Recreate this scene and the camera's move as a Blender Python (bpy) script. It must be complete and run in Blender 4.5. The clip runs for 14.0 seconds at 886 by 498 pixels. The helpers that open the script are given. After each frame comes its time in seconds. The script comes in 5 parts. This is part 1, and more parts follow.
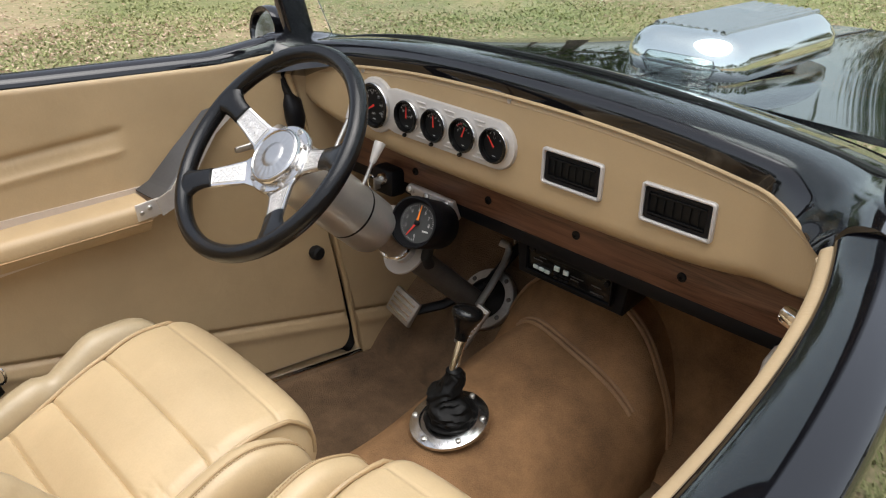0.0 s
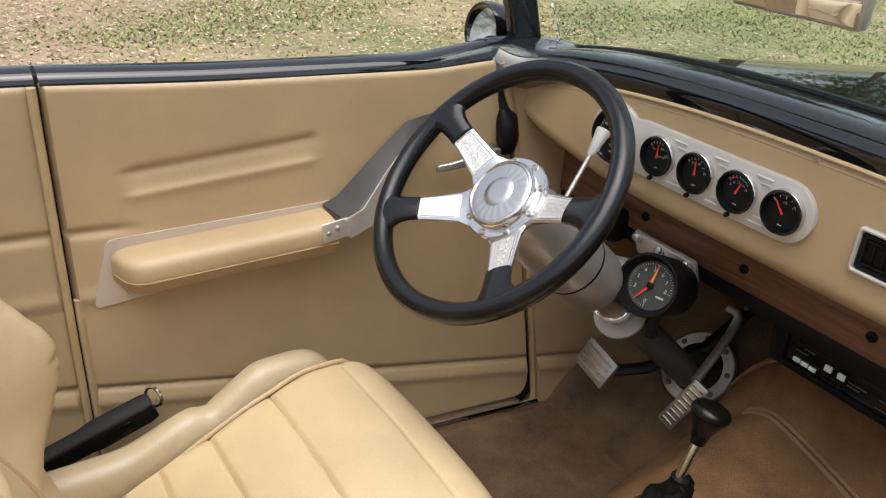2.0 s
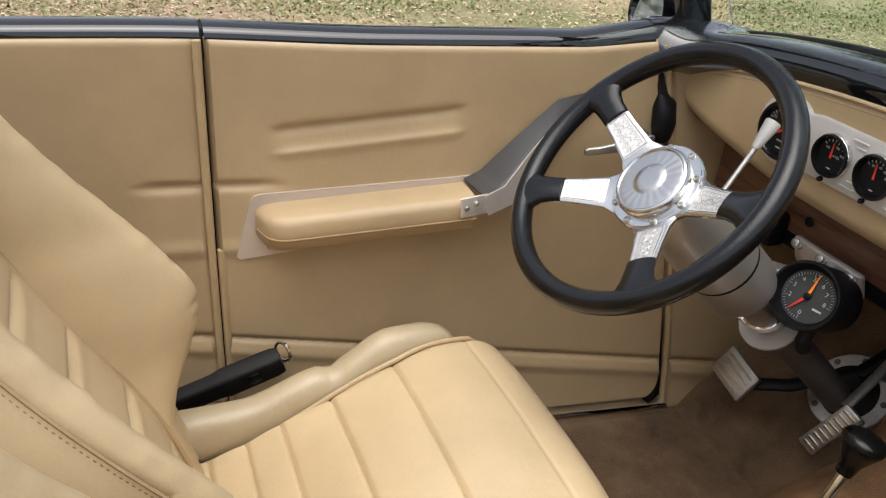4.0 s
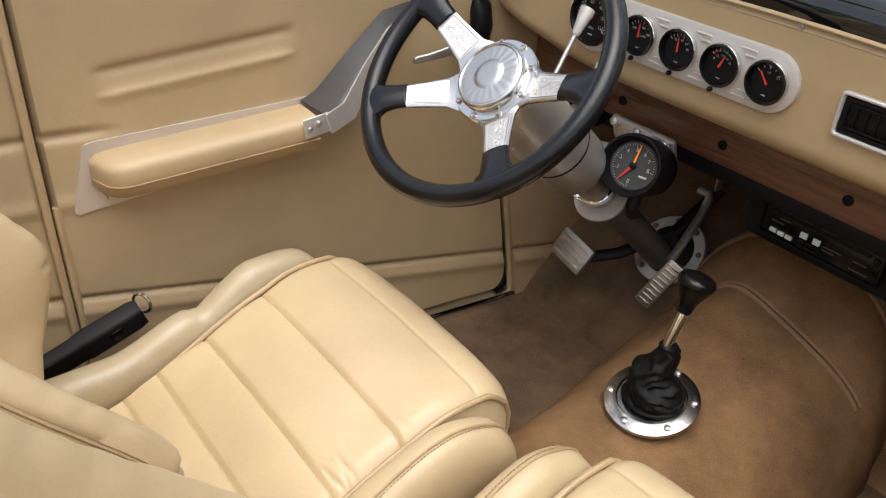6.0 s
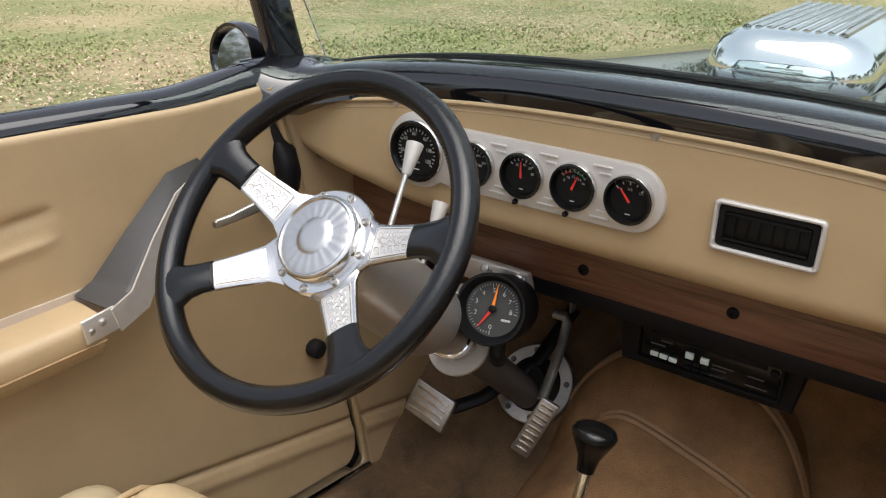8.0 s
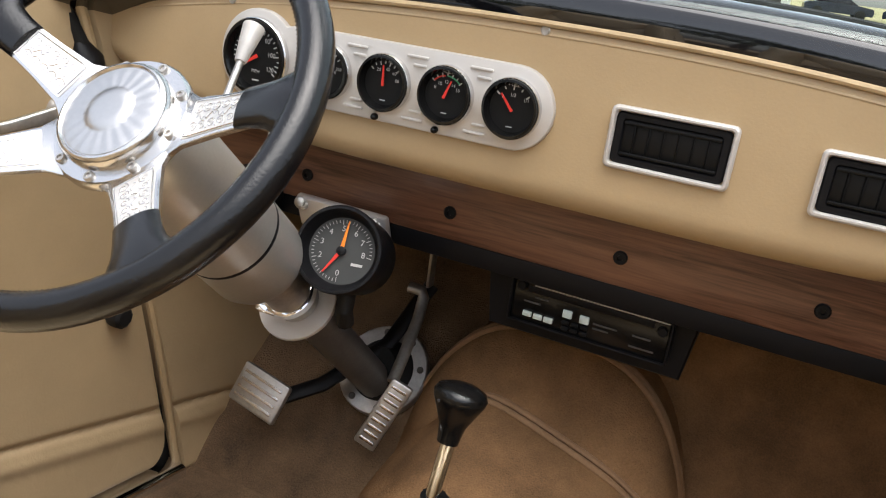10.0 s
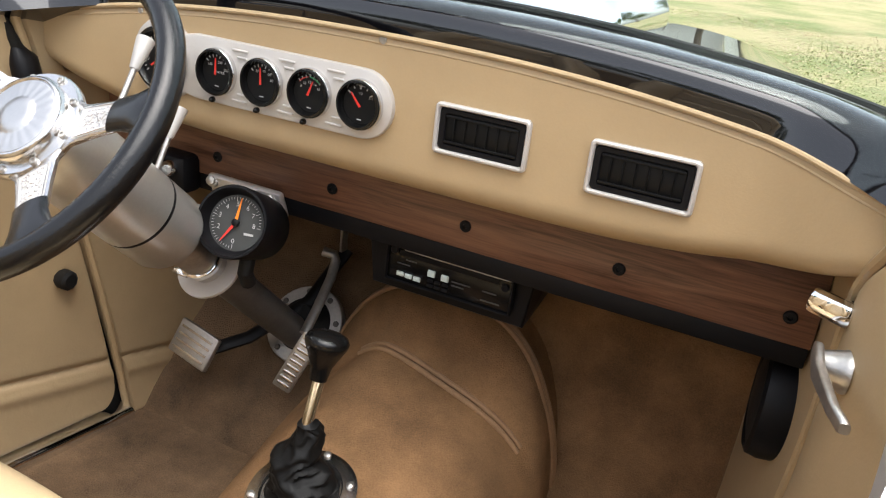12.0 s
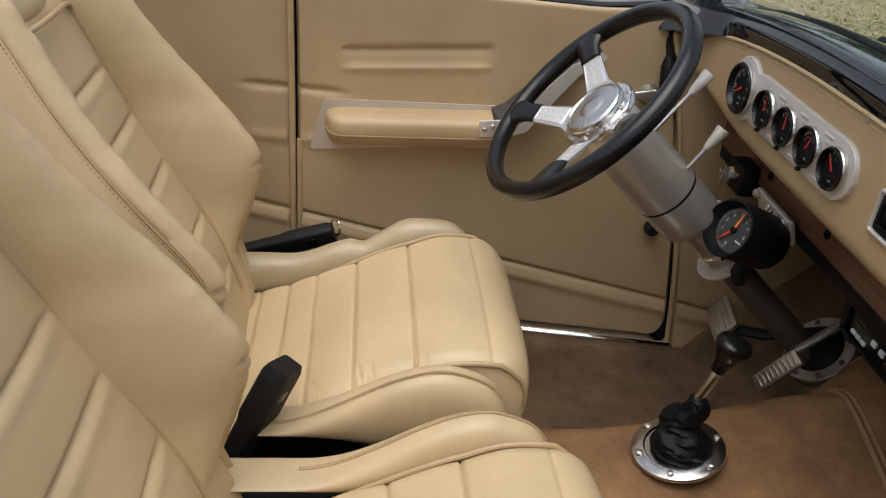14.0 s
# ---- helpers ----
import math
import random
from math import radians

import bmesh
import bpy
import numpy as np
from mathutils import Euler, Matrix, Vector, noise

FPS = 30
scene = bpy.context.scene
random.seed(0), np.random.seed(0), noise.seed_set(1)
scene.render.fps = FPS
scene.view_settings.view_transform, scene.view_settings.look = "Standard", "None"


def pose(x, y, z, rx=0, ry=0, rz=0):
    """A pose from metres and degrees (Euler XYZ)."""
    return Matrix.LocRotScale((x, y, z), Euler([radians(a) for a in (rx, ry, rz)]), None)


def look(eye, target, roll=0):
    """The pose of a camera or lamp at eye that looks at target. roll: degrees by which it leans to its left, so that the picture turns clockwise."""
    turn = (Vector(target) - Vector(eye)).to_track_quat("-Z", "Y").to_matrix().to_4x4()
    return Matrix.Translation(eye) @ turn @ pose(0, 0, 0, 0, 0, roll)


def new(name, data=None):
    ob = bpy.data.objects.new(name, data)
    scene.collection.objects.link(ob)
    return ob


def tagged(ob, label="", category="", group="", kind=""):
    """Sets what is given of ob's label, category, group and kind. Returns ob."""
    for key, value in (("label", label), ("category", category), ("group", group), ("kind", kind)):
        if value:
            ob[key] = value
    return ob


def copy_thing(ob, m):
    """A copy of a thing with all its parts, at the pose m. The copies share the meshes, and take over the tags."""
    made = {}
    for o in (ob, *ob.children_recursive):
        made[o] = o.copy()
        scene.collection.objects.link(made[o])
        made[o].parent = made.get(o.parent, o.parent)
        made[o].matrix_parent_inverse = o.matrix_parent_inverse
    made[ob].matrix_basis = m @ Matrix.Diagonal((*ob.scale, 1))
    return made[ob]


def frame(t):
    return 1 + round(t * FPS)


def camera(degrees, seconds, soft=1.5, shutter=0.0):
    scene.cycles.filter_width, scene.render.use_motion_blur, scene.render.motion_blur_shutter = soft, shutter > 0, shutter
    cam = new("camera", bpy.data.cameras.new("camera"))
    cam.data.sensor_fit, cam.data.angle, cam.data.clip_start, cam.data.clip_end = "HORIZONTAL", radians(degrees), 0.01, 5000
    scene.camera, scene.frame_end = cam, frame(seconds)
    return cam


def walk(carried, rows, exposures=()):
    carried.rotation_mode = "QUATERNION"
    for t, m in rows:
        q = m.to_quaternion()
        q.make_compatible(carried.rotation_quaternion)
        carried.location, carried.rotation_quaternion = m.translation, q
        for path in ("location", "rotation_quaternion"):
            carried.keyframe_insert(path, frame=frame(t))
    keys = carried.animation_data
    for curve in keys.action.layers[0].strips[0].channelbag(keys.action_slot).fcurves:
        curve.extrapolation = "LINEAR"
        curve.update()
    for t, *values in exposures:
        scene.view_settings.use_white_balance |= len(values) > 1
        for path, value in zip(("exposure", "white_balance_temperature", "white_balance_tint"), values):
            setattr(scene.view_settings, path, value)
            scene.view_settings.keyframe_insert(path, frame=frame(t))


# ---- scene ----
cam = camera(57.5, 14.0, soft=1.15)
# The plan below is drawn in units of U metres.
U = 0.93
PATH = [
    (0, (0.8228, -0.9067, 1.3528), (-0.4087, 0.2815, 0.5272), 1.19),
    (0.5, (0.7110, -0.8720, 1.3502), (-0.5029, 0.3357, 0.5269), 0.53),
    (1, (0.6025, -0.8623, 1.3522), (-0.6107, 0.3367, 0.5152), 1.08),
    (1.5, (0.5453, -0.8632, 1.3385), (-0.7526, 0.2340, 0.4889), 2.68),
    (2, (0.5104, -0.8622, 1.3346), (-0.8808, 0.0967, 0.4657), 3.95),
    (2.5, (0.4963, -0.8449, 1.3303), (-0.9690, -0.0157, 0.4498), 4.42),
    (2.7, (0.4843, -0.8510, 1.3280), (-0.9949, -0.0538, 0.4412), 4.82),
    (4.8, (0.4884, -0.8515, 1.2963), (-1.0337, -0.2225, 0.3489), 3.38),
    (5, (0.4776, -0.8681, 1.2920), (-0.9956, -0.1844, 0.3060), 3.34),
    (5.5, (0.4743, -0.9173, 1.2759), (-0.8653, -0.0479, 0.2464), 3.62),
    (6, (0.4926, -0.9377, 1.2955), (-0.7333, 0.0899, 0.2703), 3.83),
    (6.5, (0.5068, -0.9435, 1.3064), (-0.6730, 0.1784, 0.3269), 3.23),
    (7, (0.4781, -0.9191, 1.3114), (-0.6529, 0.2934, 0.3837), 1.39),
    (7.2, (0.4410, -0.8970, 1.3049), (-0.6603, 0.3623, 0.4039), 0.95),
    (9.3, (0.2314, -0.7237, 1.1242), (-0.6093, 0.8660, 0.5109), 5.02),
    (9.5, (0.2338, -0.7167, 1.0982), (-0.5629, 0.8950, 0.4836), 5.99),
    (10, (0.2519, -0.7146, 1.0625), (-0.4748, 0.9227, 0.4291), 7.51),
    (10.5, (0.2622, -0.7049, 1.0657), (-0.4043, 0.9548, 0.4244), 7.52),
    (11, (0.3064, -0.6921, 1.0776), (-0.2832, 0.9892, 0.4175), 7.11),
    (11.5, (0.3689, -0.7203, 1.1024), (-0.2072, 0.9618, 0.4324), 6.79),
    (12, (0.4665, -0.7807, 1.1497), (-0.2575, 0.8218, 0.4301), 6.75),
    (12.5, (0.5958, -0.7857, 1.2090), (-0.4453, 0.5601, 0.3635), 5.90),
    (13, (0.7444, -0.7522, 1.2753), (-0.6081, 0.1960, 0.3363), 4.76),
    (13.5, (0.8310, -0.6917, 1.3200), (-0.6921, -0.1195, 0.3388), 5.09),
    (14, (0.8989, -0.6008, 1.3460), (-0.7236, -0.3986, 0.3782), 5.41),
]
EXPOSURE = [(0.0, 0.78), (2.7, 0.82), (5.0, 0.68), (5.6, 0.8), (6.2, 0.86), (7.2, 0.86), (9.3, 0.98), (9.6, 1.12), (10.2, 1.5), (10.5, 1.6), (11.5, 1.6), (12.5, 1.27), (13.0, 0.74), (13.5, 0.45), (14.0, 0.38)]
walk(cam, [(t, look(eye, target, roll)) for t, eye, target, roll in PATH], EXPOSURE)

# ---- world, sun ----
world = bpy.data.worlds.new("overcast_sky")
scene.world = world
world.use_nodes = True
wn = world.node_tree.nodes
wl = world.node_tree.links
wn.clear()
sky = wn.new("ShaderNodeTexSky")
sky.sky_type = "NISHITA"
sky.sun_disc = False
sky.sun_elevation = radians(76)
sky.sun_rotation = radians(119)
sky.dust_density = 3.0
soften = wn.new("ShaderNodeHueSaturation")
soften.inputs["Saturation"].default_value = 0.42
wbg = wn.new("ShaderNodeBackground")
wbg.inputs["Strength"].default_value = 0.15
wout = wn.new("ShaderNodeOutputWorld")
wl.new(sky.outputs[0], soften.inputs["Color"])
wl.new(soften.outputs[0], wbg.inputs["Color"])
wl.new(wbg.outputs[0], wout.inputs["Surface"])
sun_data = bpy.data.lights.new("sun", "SUN")
sun_data.energy = 1.5
sun_data.angle = radians(66)
sun_data.color = (1.0, 0.99, 0.97)
sun = new("sun", sun_data)
sun.matrix_world = look((0.45, -0.25, 2.0), (0, 0, 0))

# ---- materials ----
def material(name, color, rough=0.5, metal=0.0, vary=0.12, scale=6.0, fine=90.0, bump=0.1, coat=0.0, stretch=(1, 1, 1),
             spec=0.5, dark=None, sheen=0.0, fine_amount=0.4, depth=0.002, wrinkle=0.0):
    """A surface with slow stains and fine grain in its colour, gloss and relief."""
    m = bpy.data.materials.new(name)
    m.use_nodes = True
    n, l = m.node_tree.nodes, m.node_tree.links
    b = n["Principled BSDF"]
    b.inputs["Metallic"].default_value = metal
    b.inputs["Specular IOR Level"].default_value = spec
    b.inputs["Coat Weight"].default_value = coat
    b.inputs["Coat Roughness"].default_value = 0.03
    b.inputs["Sheen Weight"].default_value = sheen
    co = n.new("ShaderNodeTexCoord")
    mp = n.new("ShaderNodeMapping")
    mp.inputs["Scale"].default_value = stretch
    l.new(co.outputs["Object"], mp.inputs["Vector"])
    slow = n.new("ShaderNodeTexNoise")
    slow.inputs["Scale"].default_value = scale
    slow.inputs["Detail"].default_value = 5
    slow.inputs["Roughness"].default_value = 0.6
    quick = n.new("ShaderNodeTexNoise")
    quick.inputs["Scale"].default_value = fine
    quick.inputs["Detail"].default_value = 3
    l.new(mp.outputs[0], slow.inputs["Vector"])
    l.new(mp.outputs[0], quick.inputs["Vector"])
    add = n.new("ShaderNodeMath")
    add.operation = "MULTIPLY_ADD"
    add.inputs[1].default_value = fine_amount
    l.new(quick.outputs[0], add.inputs[0])
    l.new(slow.outputs[0], add.inputs[2])
    ramp = n.new("ShaderNodeValToRGB")
    lo = dark or tuple(c * (1 - vary) for c in color)
    hi = tuple(min(1, c * (1 + vary)) for c in color)
    ramp.color_ramp.elements[0].position = 0.35 + 0.5 * fine_amount * 0.6
    ramp.color_ramp.elements[1].position = 0.65 + 0.5 * fine_amount * 1.3
    ramp.color_ramp.elements[0].color = (*lo, 1)
    ramp.color_ramp.elements[1].color = (*hi, 1)
    l.new(add.outputs[0], ramp.inputs[0])
    l.new(ramp.outputs[0], b.inputs["Base Color"])
    gloss = n.new("ShaderNodeMapRange")
    gloss.inputs["To Min"].default_value = max(0.0, rough * 0.85)
    gloss.inputs["To Max"].default_value = min(1.0, rough * 1.15)
    l.new(slow.outputs[0], gloss.inputs["Value"])
    l.new(gloss.outputs[0], b.inputs["Roughness"])
    if bump:
        bp = n.new("ShaderNodeBump")
        bp.inputs["Strength"].default_value = bump
        bp.inputs["Distance"].default_value = depth
        l.new(quick.outputs[0], bp.inputs["Height"])
        l.new(bp.outputs[0], b.inputs["Normal"])
        if wrinkle:
            crease = n.new("ShaderNodeTexNoise")
            crease.inputs["Scale"].default_value = 24
            crease.inputs["Detail"].default_value = 5
            crease.inputs["Roughness"].default_value = 0.55
            crease.inputs["Distortion"].default_value = 1.2
            l.new(mp.outputs[0], crease.inputs["Vector"])
            soft = n.new("ShaderNodeBump")
            soft.inputs["Strength"].default_value = wrinkle
            soft.inputs["Distance"].default_value = 0.006
            l.new(crease.outputs[0], soft.inputs["Height"])
            l.new(soft.outputs[0], bp.inputs["Normal"])
    return m


TAN = material("tan_leather", (0.51, 0.385, 0.225), rough=0.40, vary=0.10, scale=5, fine=300, bump=0.3, depth=0.0008, fine_amount=0.2, wrinkle=0.12)
DASH_TAN = material("dash_leather", (0.41, 0.292, 0.158), rough=0.5, vary=0.08, scale=4, fine=350, bump=0.28, depth=0.0006, fine_amount=0.15)
TAN_PANEL = material("tan_vinyl", (0.40, 0.290, 0.163), rough=0.48, vary=0.10, scale=4, fine=350, bump=0.28, depth=0.0006, fine_amount=0.15, wrinkle=0.12)
PIPING = material("tan_piping", (0.40, 0.285, 0.155), rough=0.45, vary=0.1, scale=20, fine=300, bump=0.05)
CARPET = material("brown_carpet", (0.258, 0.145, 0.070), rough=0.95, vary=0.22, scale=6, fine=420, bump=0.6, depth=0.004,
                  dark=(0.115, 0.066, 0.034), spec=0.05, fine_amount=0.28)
# Same brown carpet, with footwell shade and some dirt put into its colour.
SHADED_CARPET = material("shaded_carpet", (0.165, 0.104, 0.060), rough=0.95, vary=0.3, scale=8, fine=420, bump=0.8, depth=0.005, dark=(0.062, 0.041, 0.026), spec=0.1, fine_amount=0.35)
CARPET_WELT = material("brown_welt", (0.27, 0.155, 0.078), rough=0.6, vary=0.2, scale=12, fine=300, bump=0.2)
BLACK_PAINT = material("black_gloss_paint", (0.004, 0.004, 0.005), rough=0.03, vary=0.1, bump=0, spec=0.6, coat=0.35)
BLACK_LEATHER = material("black_leather", (0.004, 0.004, 0.0045), spec=0.42, rough=0.20, vary=0.2, scale=15, fine=420, bump=0.32, depth=0.0009)
BOOT_LEATHER = material("soft_black_leather", (0.003, 0.003, 0.003), rough=0.55, spec=0.2, vary=0.25, scale=25, fine=300, bump=0.3, depth=0.001)
BLACK_PLASTIC = material("black_plastic", (0.004, 0.004, 0.005), rough=0.5, vary=0.15, scale=20, fine=600, bump=0.08, spec=0.2)
BLACK_RUBBER = material("black_rubber", (0.007, 0.007, 0.007), rough=0.6, vary=0.2, scale=20, fine=500, bump=0.2, spec=0.3)
GLOSS_BLACK = material("black_gloss_plastic", (0.005, 0.005, 0.005), rough=0.2, vary=0.1, bump=0, spec=0.3)
ALU = material("brushed_aluminium", (0.72, 0.69, 0.65), rough=0.42, metal=0.75, vary=0.06, scale=12, fine=260, bump=0.06, stretch=(1, 6, 6))
SATIN = material("satin_aluminium", (0.53, 0.50, 0.465), rough=0.5, metal=0.35, vary=0.04, scale=12, fine=400, bump=0.05, stretch=(1, 6, 6))
# Satin aluminium whose warm tint paints in the tan door's reflection.
PLATE = material("tan_reflection_plate", (0.56, 0.485, 0.42), rough=0.45, metal=0.4, vary=0.05, scale=10, fine=400, bump=0.05)
ALU_DARK = material("bare_aluminium", (0.060, 0.057, 0.055), rough=0.5, metal=0.3, vary=0.12, scale=10, fine=220, bump=0.08)
POLISHED = material("polished_aluminium", (0.66, 0.65, 0.64), rough=0.22, metal=1.0, vary=0.04, scale=14, fine=300, bump=0.03)
SPUN = material("spun_aluminium", (0.55, 0.54, 0.53), rough=0.33, metal=1.0, vary=0.05, scale=14, fine=300, bump=0.03)
CHROME = material("chrome", (0.85, 0.86, 0.87), rough=0.04, metal=1.0, vary=0.02, bump=0)
STEEL = material("dull_steel", (0.46, 0.44, 0.41), rough=0.38, metal=0.9, vary=0.15, scale=25, fine=200, bump=0.1)
DARK_STEEL = material("dark_steel", (0.13, 0.12, 0.108), rough=0.5, metal=0.5, vary=0.2, scale=20, fine=200, bump=0.1)
COLUMN_GREY = material("cast_grey", (0.48, 0.465, 0.43), rough=0.34, metal=0.75, vary=0.06, scale=14, fine=300, bump=0.06)
WHITE_INK = material("white_ink", (0.48, 0.48, 0.46), rough=0.6, vary=0.03, bump=0)
RED_INK = material("red_ink", (0.65, 0.03, 0.02), rough=0.5, vary=0.03, bump=0)
ORANGE_INK = material("orange_ink", (0.85, 0.22, 0.01), rough=0.5, vary=0.03, bump=0)
GREEN_INK = material("green_ink", (0.05, 0.35, 0.16), rough=0.5, vary=0.03, bump=0)
DIAL = material("dial_black", (0.006, 0.006, 0.006), rough=0.6, vary=0.1, scale=30, bump=0, spec=0.2)
GREY_DIAL = material("dial_grey", (0.035, 0.037, 0.036), rough=0.6, vary=0.1, scale=30, bump=0)
DARK_VOID = material("matt_black", (0.004, 0.004, 0.004), rough=0.5, vary=0.2, bump=0, spec=0.2)
BOLSTER = material("tan_vinyl_bolster", (0.40, 0.318, 0.200), rough=0.33, vary=0.10, scale=6, fine=300, bump=0.25, depth=0.0007, fine_amount=0.2, wrinkle=0.2)
STITCH = material("tan_thread", (0.30, 0.19, 0.09), rough=0.7, vary=0.1, bump=0)
KEY_WHITE = material("pale_key", (0.55, 0.62, 0.58), rough=0.4, vary=0.03, bump=0)


def wood_material():
    m = bpy.data.materials.new("walnut")
    m.use_nodes = True
    n, l = m.node_tree.nodes, m.node_tree.links
    b = n["Principled BSDF"]
    b.inputs["Roughness"].default_value = 0.33
    co = n.new("ShaderNodeTexCoord")
    mp = n.new("ShaderNodeMapping")
    mp.inputs["Scale"].default_value = (2.2, 14, 26)
    l.new(co.outputs["Object"], mp.inputs["Vector"])
    a = n.new("ShaderNodeTexNoise")
    a.inputs["Scale"].default_value = 2.2
    a.inputs["Detail"].default_value = 8
    a.inputs["Roughness"].default_value = 0.65
    a.inputs["Distortion"].default_value = 0.8
    l.new(mp.outputs[0], a.inputs["Vector"])
    mp2 = n.new("ShaderNodeMapping")
    mp2.inputs["Scale"].default_value = (12, 160, 420)
    l.new(co.outputs["Object"], mp2.inputs["Vector"])
    pores = n.new("ShaderNodeTexNoise")
    pores.inputs["Scale"].default_value = 1.0
    pores.inputs["Detail"].default_value = 2
    l.new(mp2.outputs[0], pores.inputs["Vector"])
    add = n.new("ShaderNodeMath")
    add.operation = "MULTIPLY_ADD"
    add.inputs[1].default_value = 0.35
    l.new(pores.outputs[0], add.inputs[0])
    l.new(a.outputs[0], add.inputs[2])
    ramp = n.new("ShaderNodeValToRGB")
    e = ramp.color_ramp.elements
    e[0].position, e[0].color = 0.5, (0.058, 0.022, 0.010, 1)
    e[1].position, e[1].color = 0.85, (0.205, 0.100, 0.055, 1)
    mid = e.new(0.66)
    mid.color = (0.132, 0.060, 0.034, 1)
    l.new(add.outputs[0], ramp.inputs[0])
    l.new(ramp.outputs[0], b.inputs["Base Color"])
    bp = n.new("ShaderNodeBump")
    bp.inputs["Strength"].default_value = 0.15
    bp.inputs["Distance"].default_value = 0.0006
    l.new(pores.outputs[0], bp.inputs["Height"])
    l.new(bp.outputs[0], b.inputs["Normal"])
    return m


def glass_material(name, tint, rough=0.0):
    m = bpy.data.materials.new(name)
    m.use_nodes = True
    b = m.node_tree.nodes["Principled BSDF"]
    b.inputs["Base Color"].default_value = (*tint, 1)
    b.inputs["Roughness"].default_value = rough
    b.inputs["Transmission Weight"].default_value = 1.0
    b.inputs["IOR"].default_value = 1.45
    return m


WALNUT = wood_material()
GLASS = glass_material("windscreen_glass", (0.88, 0.97, 0.93))


def ground_material():
    m = bpy.data.materials.new("winter_grass_soil")
    m.use_nodes = True
    n, l = m.node_tree.nodes, m.node_tree.links
    b = n["Principled BSDF"]
    b.inputs["Roughness"].default_value = 0.95
    b.inputs["Specular IOR Level"].default_value = 0.1
    co = n.new("ShaderNodeTexCoord")
    big = n.new("ShaderNodeTexNoise")
    big.inputs["Scale"].default_value = 0.55
    big.inputs["Detail"].default_value = 4
    small = n.new("ShaderNodeTexNoise")
    small.inputs["Scale"].default_value = 14
    small.inputs["Detail"].default_value = 6
    small.inputs["Roughness"].default_value = 0.7
    l.new(co.outputs["Object"], big.inputs["Vector"])
    l.new(co.outputs["Object"], small.inputs["Vector"])
    add = n.new("ShaderNodeMath")
    add.operation = "MULTIPLY_ADD"
    add.inputs[1].default_value = 0.9
    l.new(small.outputs[0], add.inputs[0])
    l.new(big.outputs[0], add.inputs[2])
    ramp = n.new("ShaderNodeValToRGB")
    e = ramp.color_ramp.elements
    e[0].position, e[0].color = 0.62, (0.135, 0.165, 0.062, 1)
    e[1].position, e[1].color = 1.2, (0.33, 0.275, 0.16, 1)
    mid = e.new(0.9)
    mid.color = (0.215, 0.215, 0.105, 1)
    l.new(add.outputs[0], ramp.inputs[0])
    place = n.new("ShaderNodeSeparateXYZ")
    l.new(co.outputs["Object"], place.inputs[0])
    across = n.new("ShaderNodeMath")
    across.operation = "MULTIPLY_ADD"
    across.inputs[1].default_value = 2.5
    l.new(big.outputs[0], across.inputs[0])
    l.new(place.outputs["Y"], across.inputs[2])
    bare = n.new("ShaderNodeMapRange")
    bare.inputs["From Min"].default_value = 3.2
    bare.inputs["From Max"].default_value = 1.1
    l.new(across.outputs[0], bare.inputs["Value"])
    soil = n.new("ShaderNodeMix")
    soil.data_type = "RGBA"
    soil.inputs["B"].default_value = (0.36, 0.255, 0.18, 1)
    thin = n.new("ShaderNodeMath")
    thin.operation = "MULTIPLY"
    thin.inputs[1].default_value = 0.7
    l.new(bare.outputs[0], thin.inputs[0])
    l.new(thin.outputs[0], soil.inputs["Factor"])
    l.new(ramp.outputs[0], soil.inputs["A"])
    l.new(soil.outputs["Result"], b.inputs["Base Color"])
    bp = n.new("ShaderNodeBump")
    bp.inputs["Strength"].default_value = 0.5
    bp.inputs["Distance"].default_value = 0.02
    l.new(small.outputs[0], bp.inputs["Height"])
    l.new(bp.outputs[0], b.inputs["Normal"])
    return m


def island_material(name, low, high, rough=0.8):
    """A colour of its own for every loose piece of the mesh."""
    m = bpy.data.materials.new(name)
    m.use_nodes = True
    n, l = m.node_tree.nodes, m.node_tree.links
    b = n["Principled BSDF"]
    b.inputs["Roughness"].default_value = rough
    b.inputs["Specular IOR Level"].default_value = 0.25
    g = n.new("ShaderNodeNewGeometry")
    ramp = n.new("ShaderNodeValToRGB")
    ramp.color_ramp.elements[0].color = (*low, 1)
    ramp.color_ramp.elements[1].color = (*high, 1)
    l.new(g.outputs["Random Per Island"], ramp.inputs[0])
    l.new(ramp.outputs[0], b.inputs["Base Color"])
    return m


GROUND = ground_material()
BLADES = island_material("grass_blades", (0.17, 0.20, 0.07), (0.36, 0.36, 0.17))
LITTER = island_material("dry_leaves", (0.26, 0.165, 0.10), (0.64, 0.50, 0.37))
FOLIAGE = island_material("tree_leaves", (0.03, 0.05, 0.014), (0.085, 0.11, 0.035))
BARK = material("bark", (0.13, 0.105, 0.08), rough=0.9, vary=0.35, scale=4, fine=30, bump=0.8, depth=0.03, stretch=(3, 3, 0.6))


# ---- mesh tools ----
def V(*p):
    return Vector(p)


def frame_of(axis, hint=(0, 0, 1)):
    w = Vector(axis).normalized()
    u = Vector(hint).cross(w)
    if u.length < 1e-4:
        u = Vector((1, 0, 0)).cross(w)
    u.normalize()
    return u, w.cross(u), w


def add_grid(bm, rows, close_u=False, close_v=False, flip=False):
    """Faces between rows of points; returns the vertices."""
    vs = [[bm.verts.new(p) for p in r] for r in rows]
    nr, nc = len(vs), len(vs[0])
    for i in range(nr if close_u else nr - 1):
        for j in range(nc if close_v else nc - 1):
            q = [vs[i][j], vs[i][(j + 1) % nc], vs[(i + 1) % nr][(j + 1) % nc], vs[(i + 1) % nr][j]]
            bm.faces.new(q[::-1] if flip else q)
    return vs


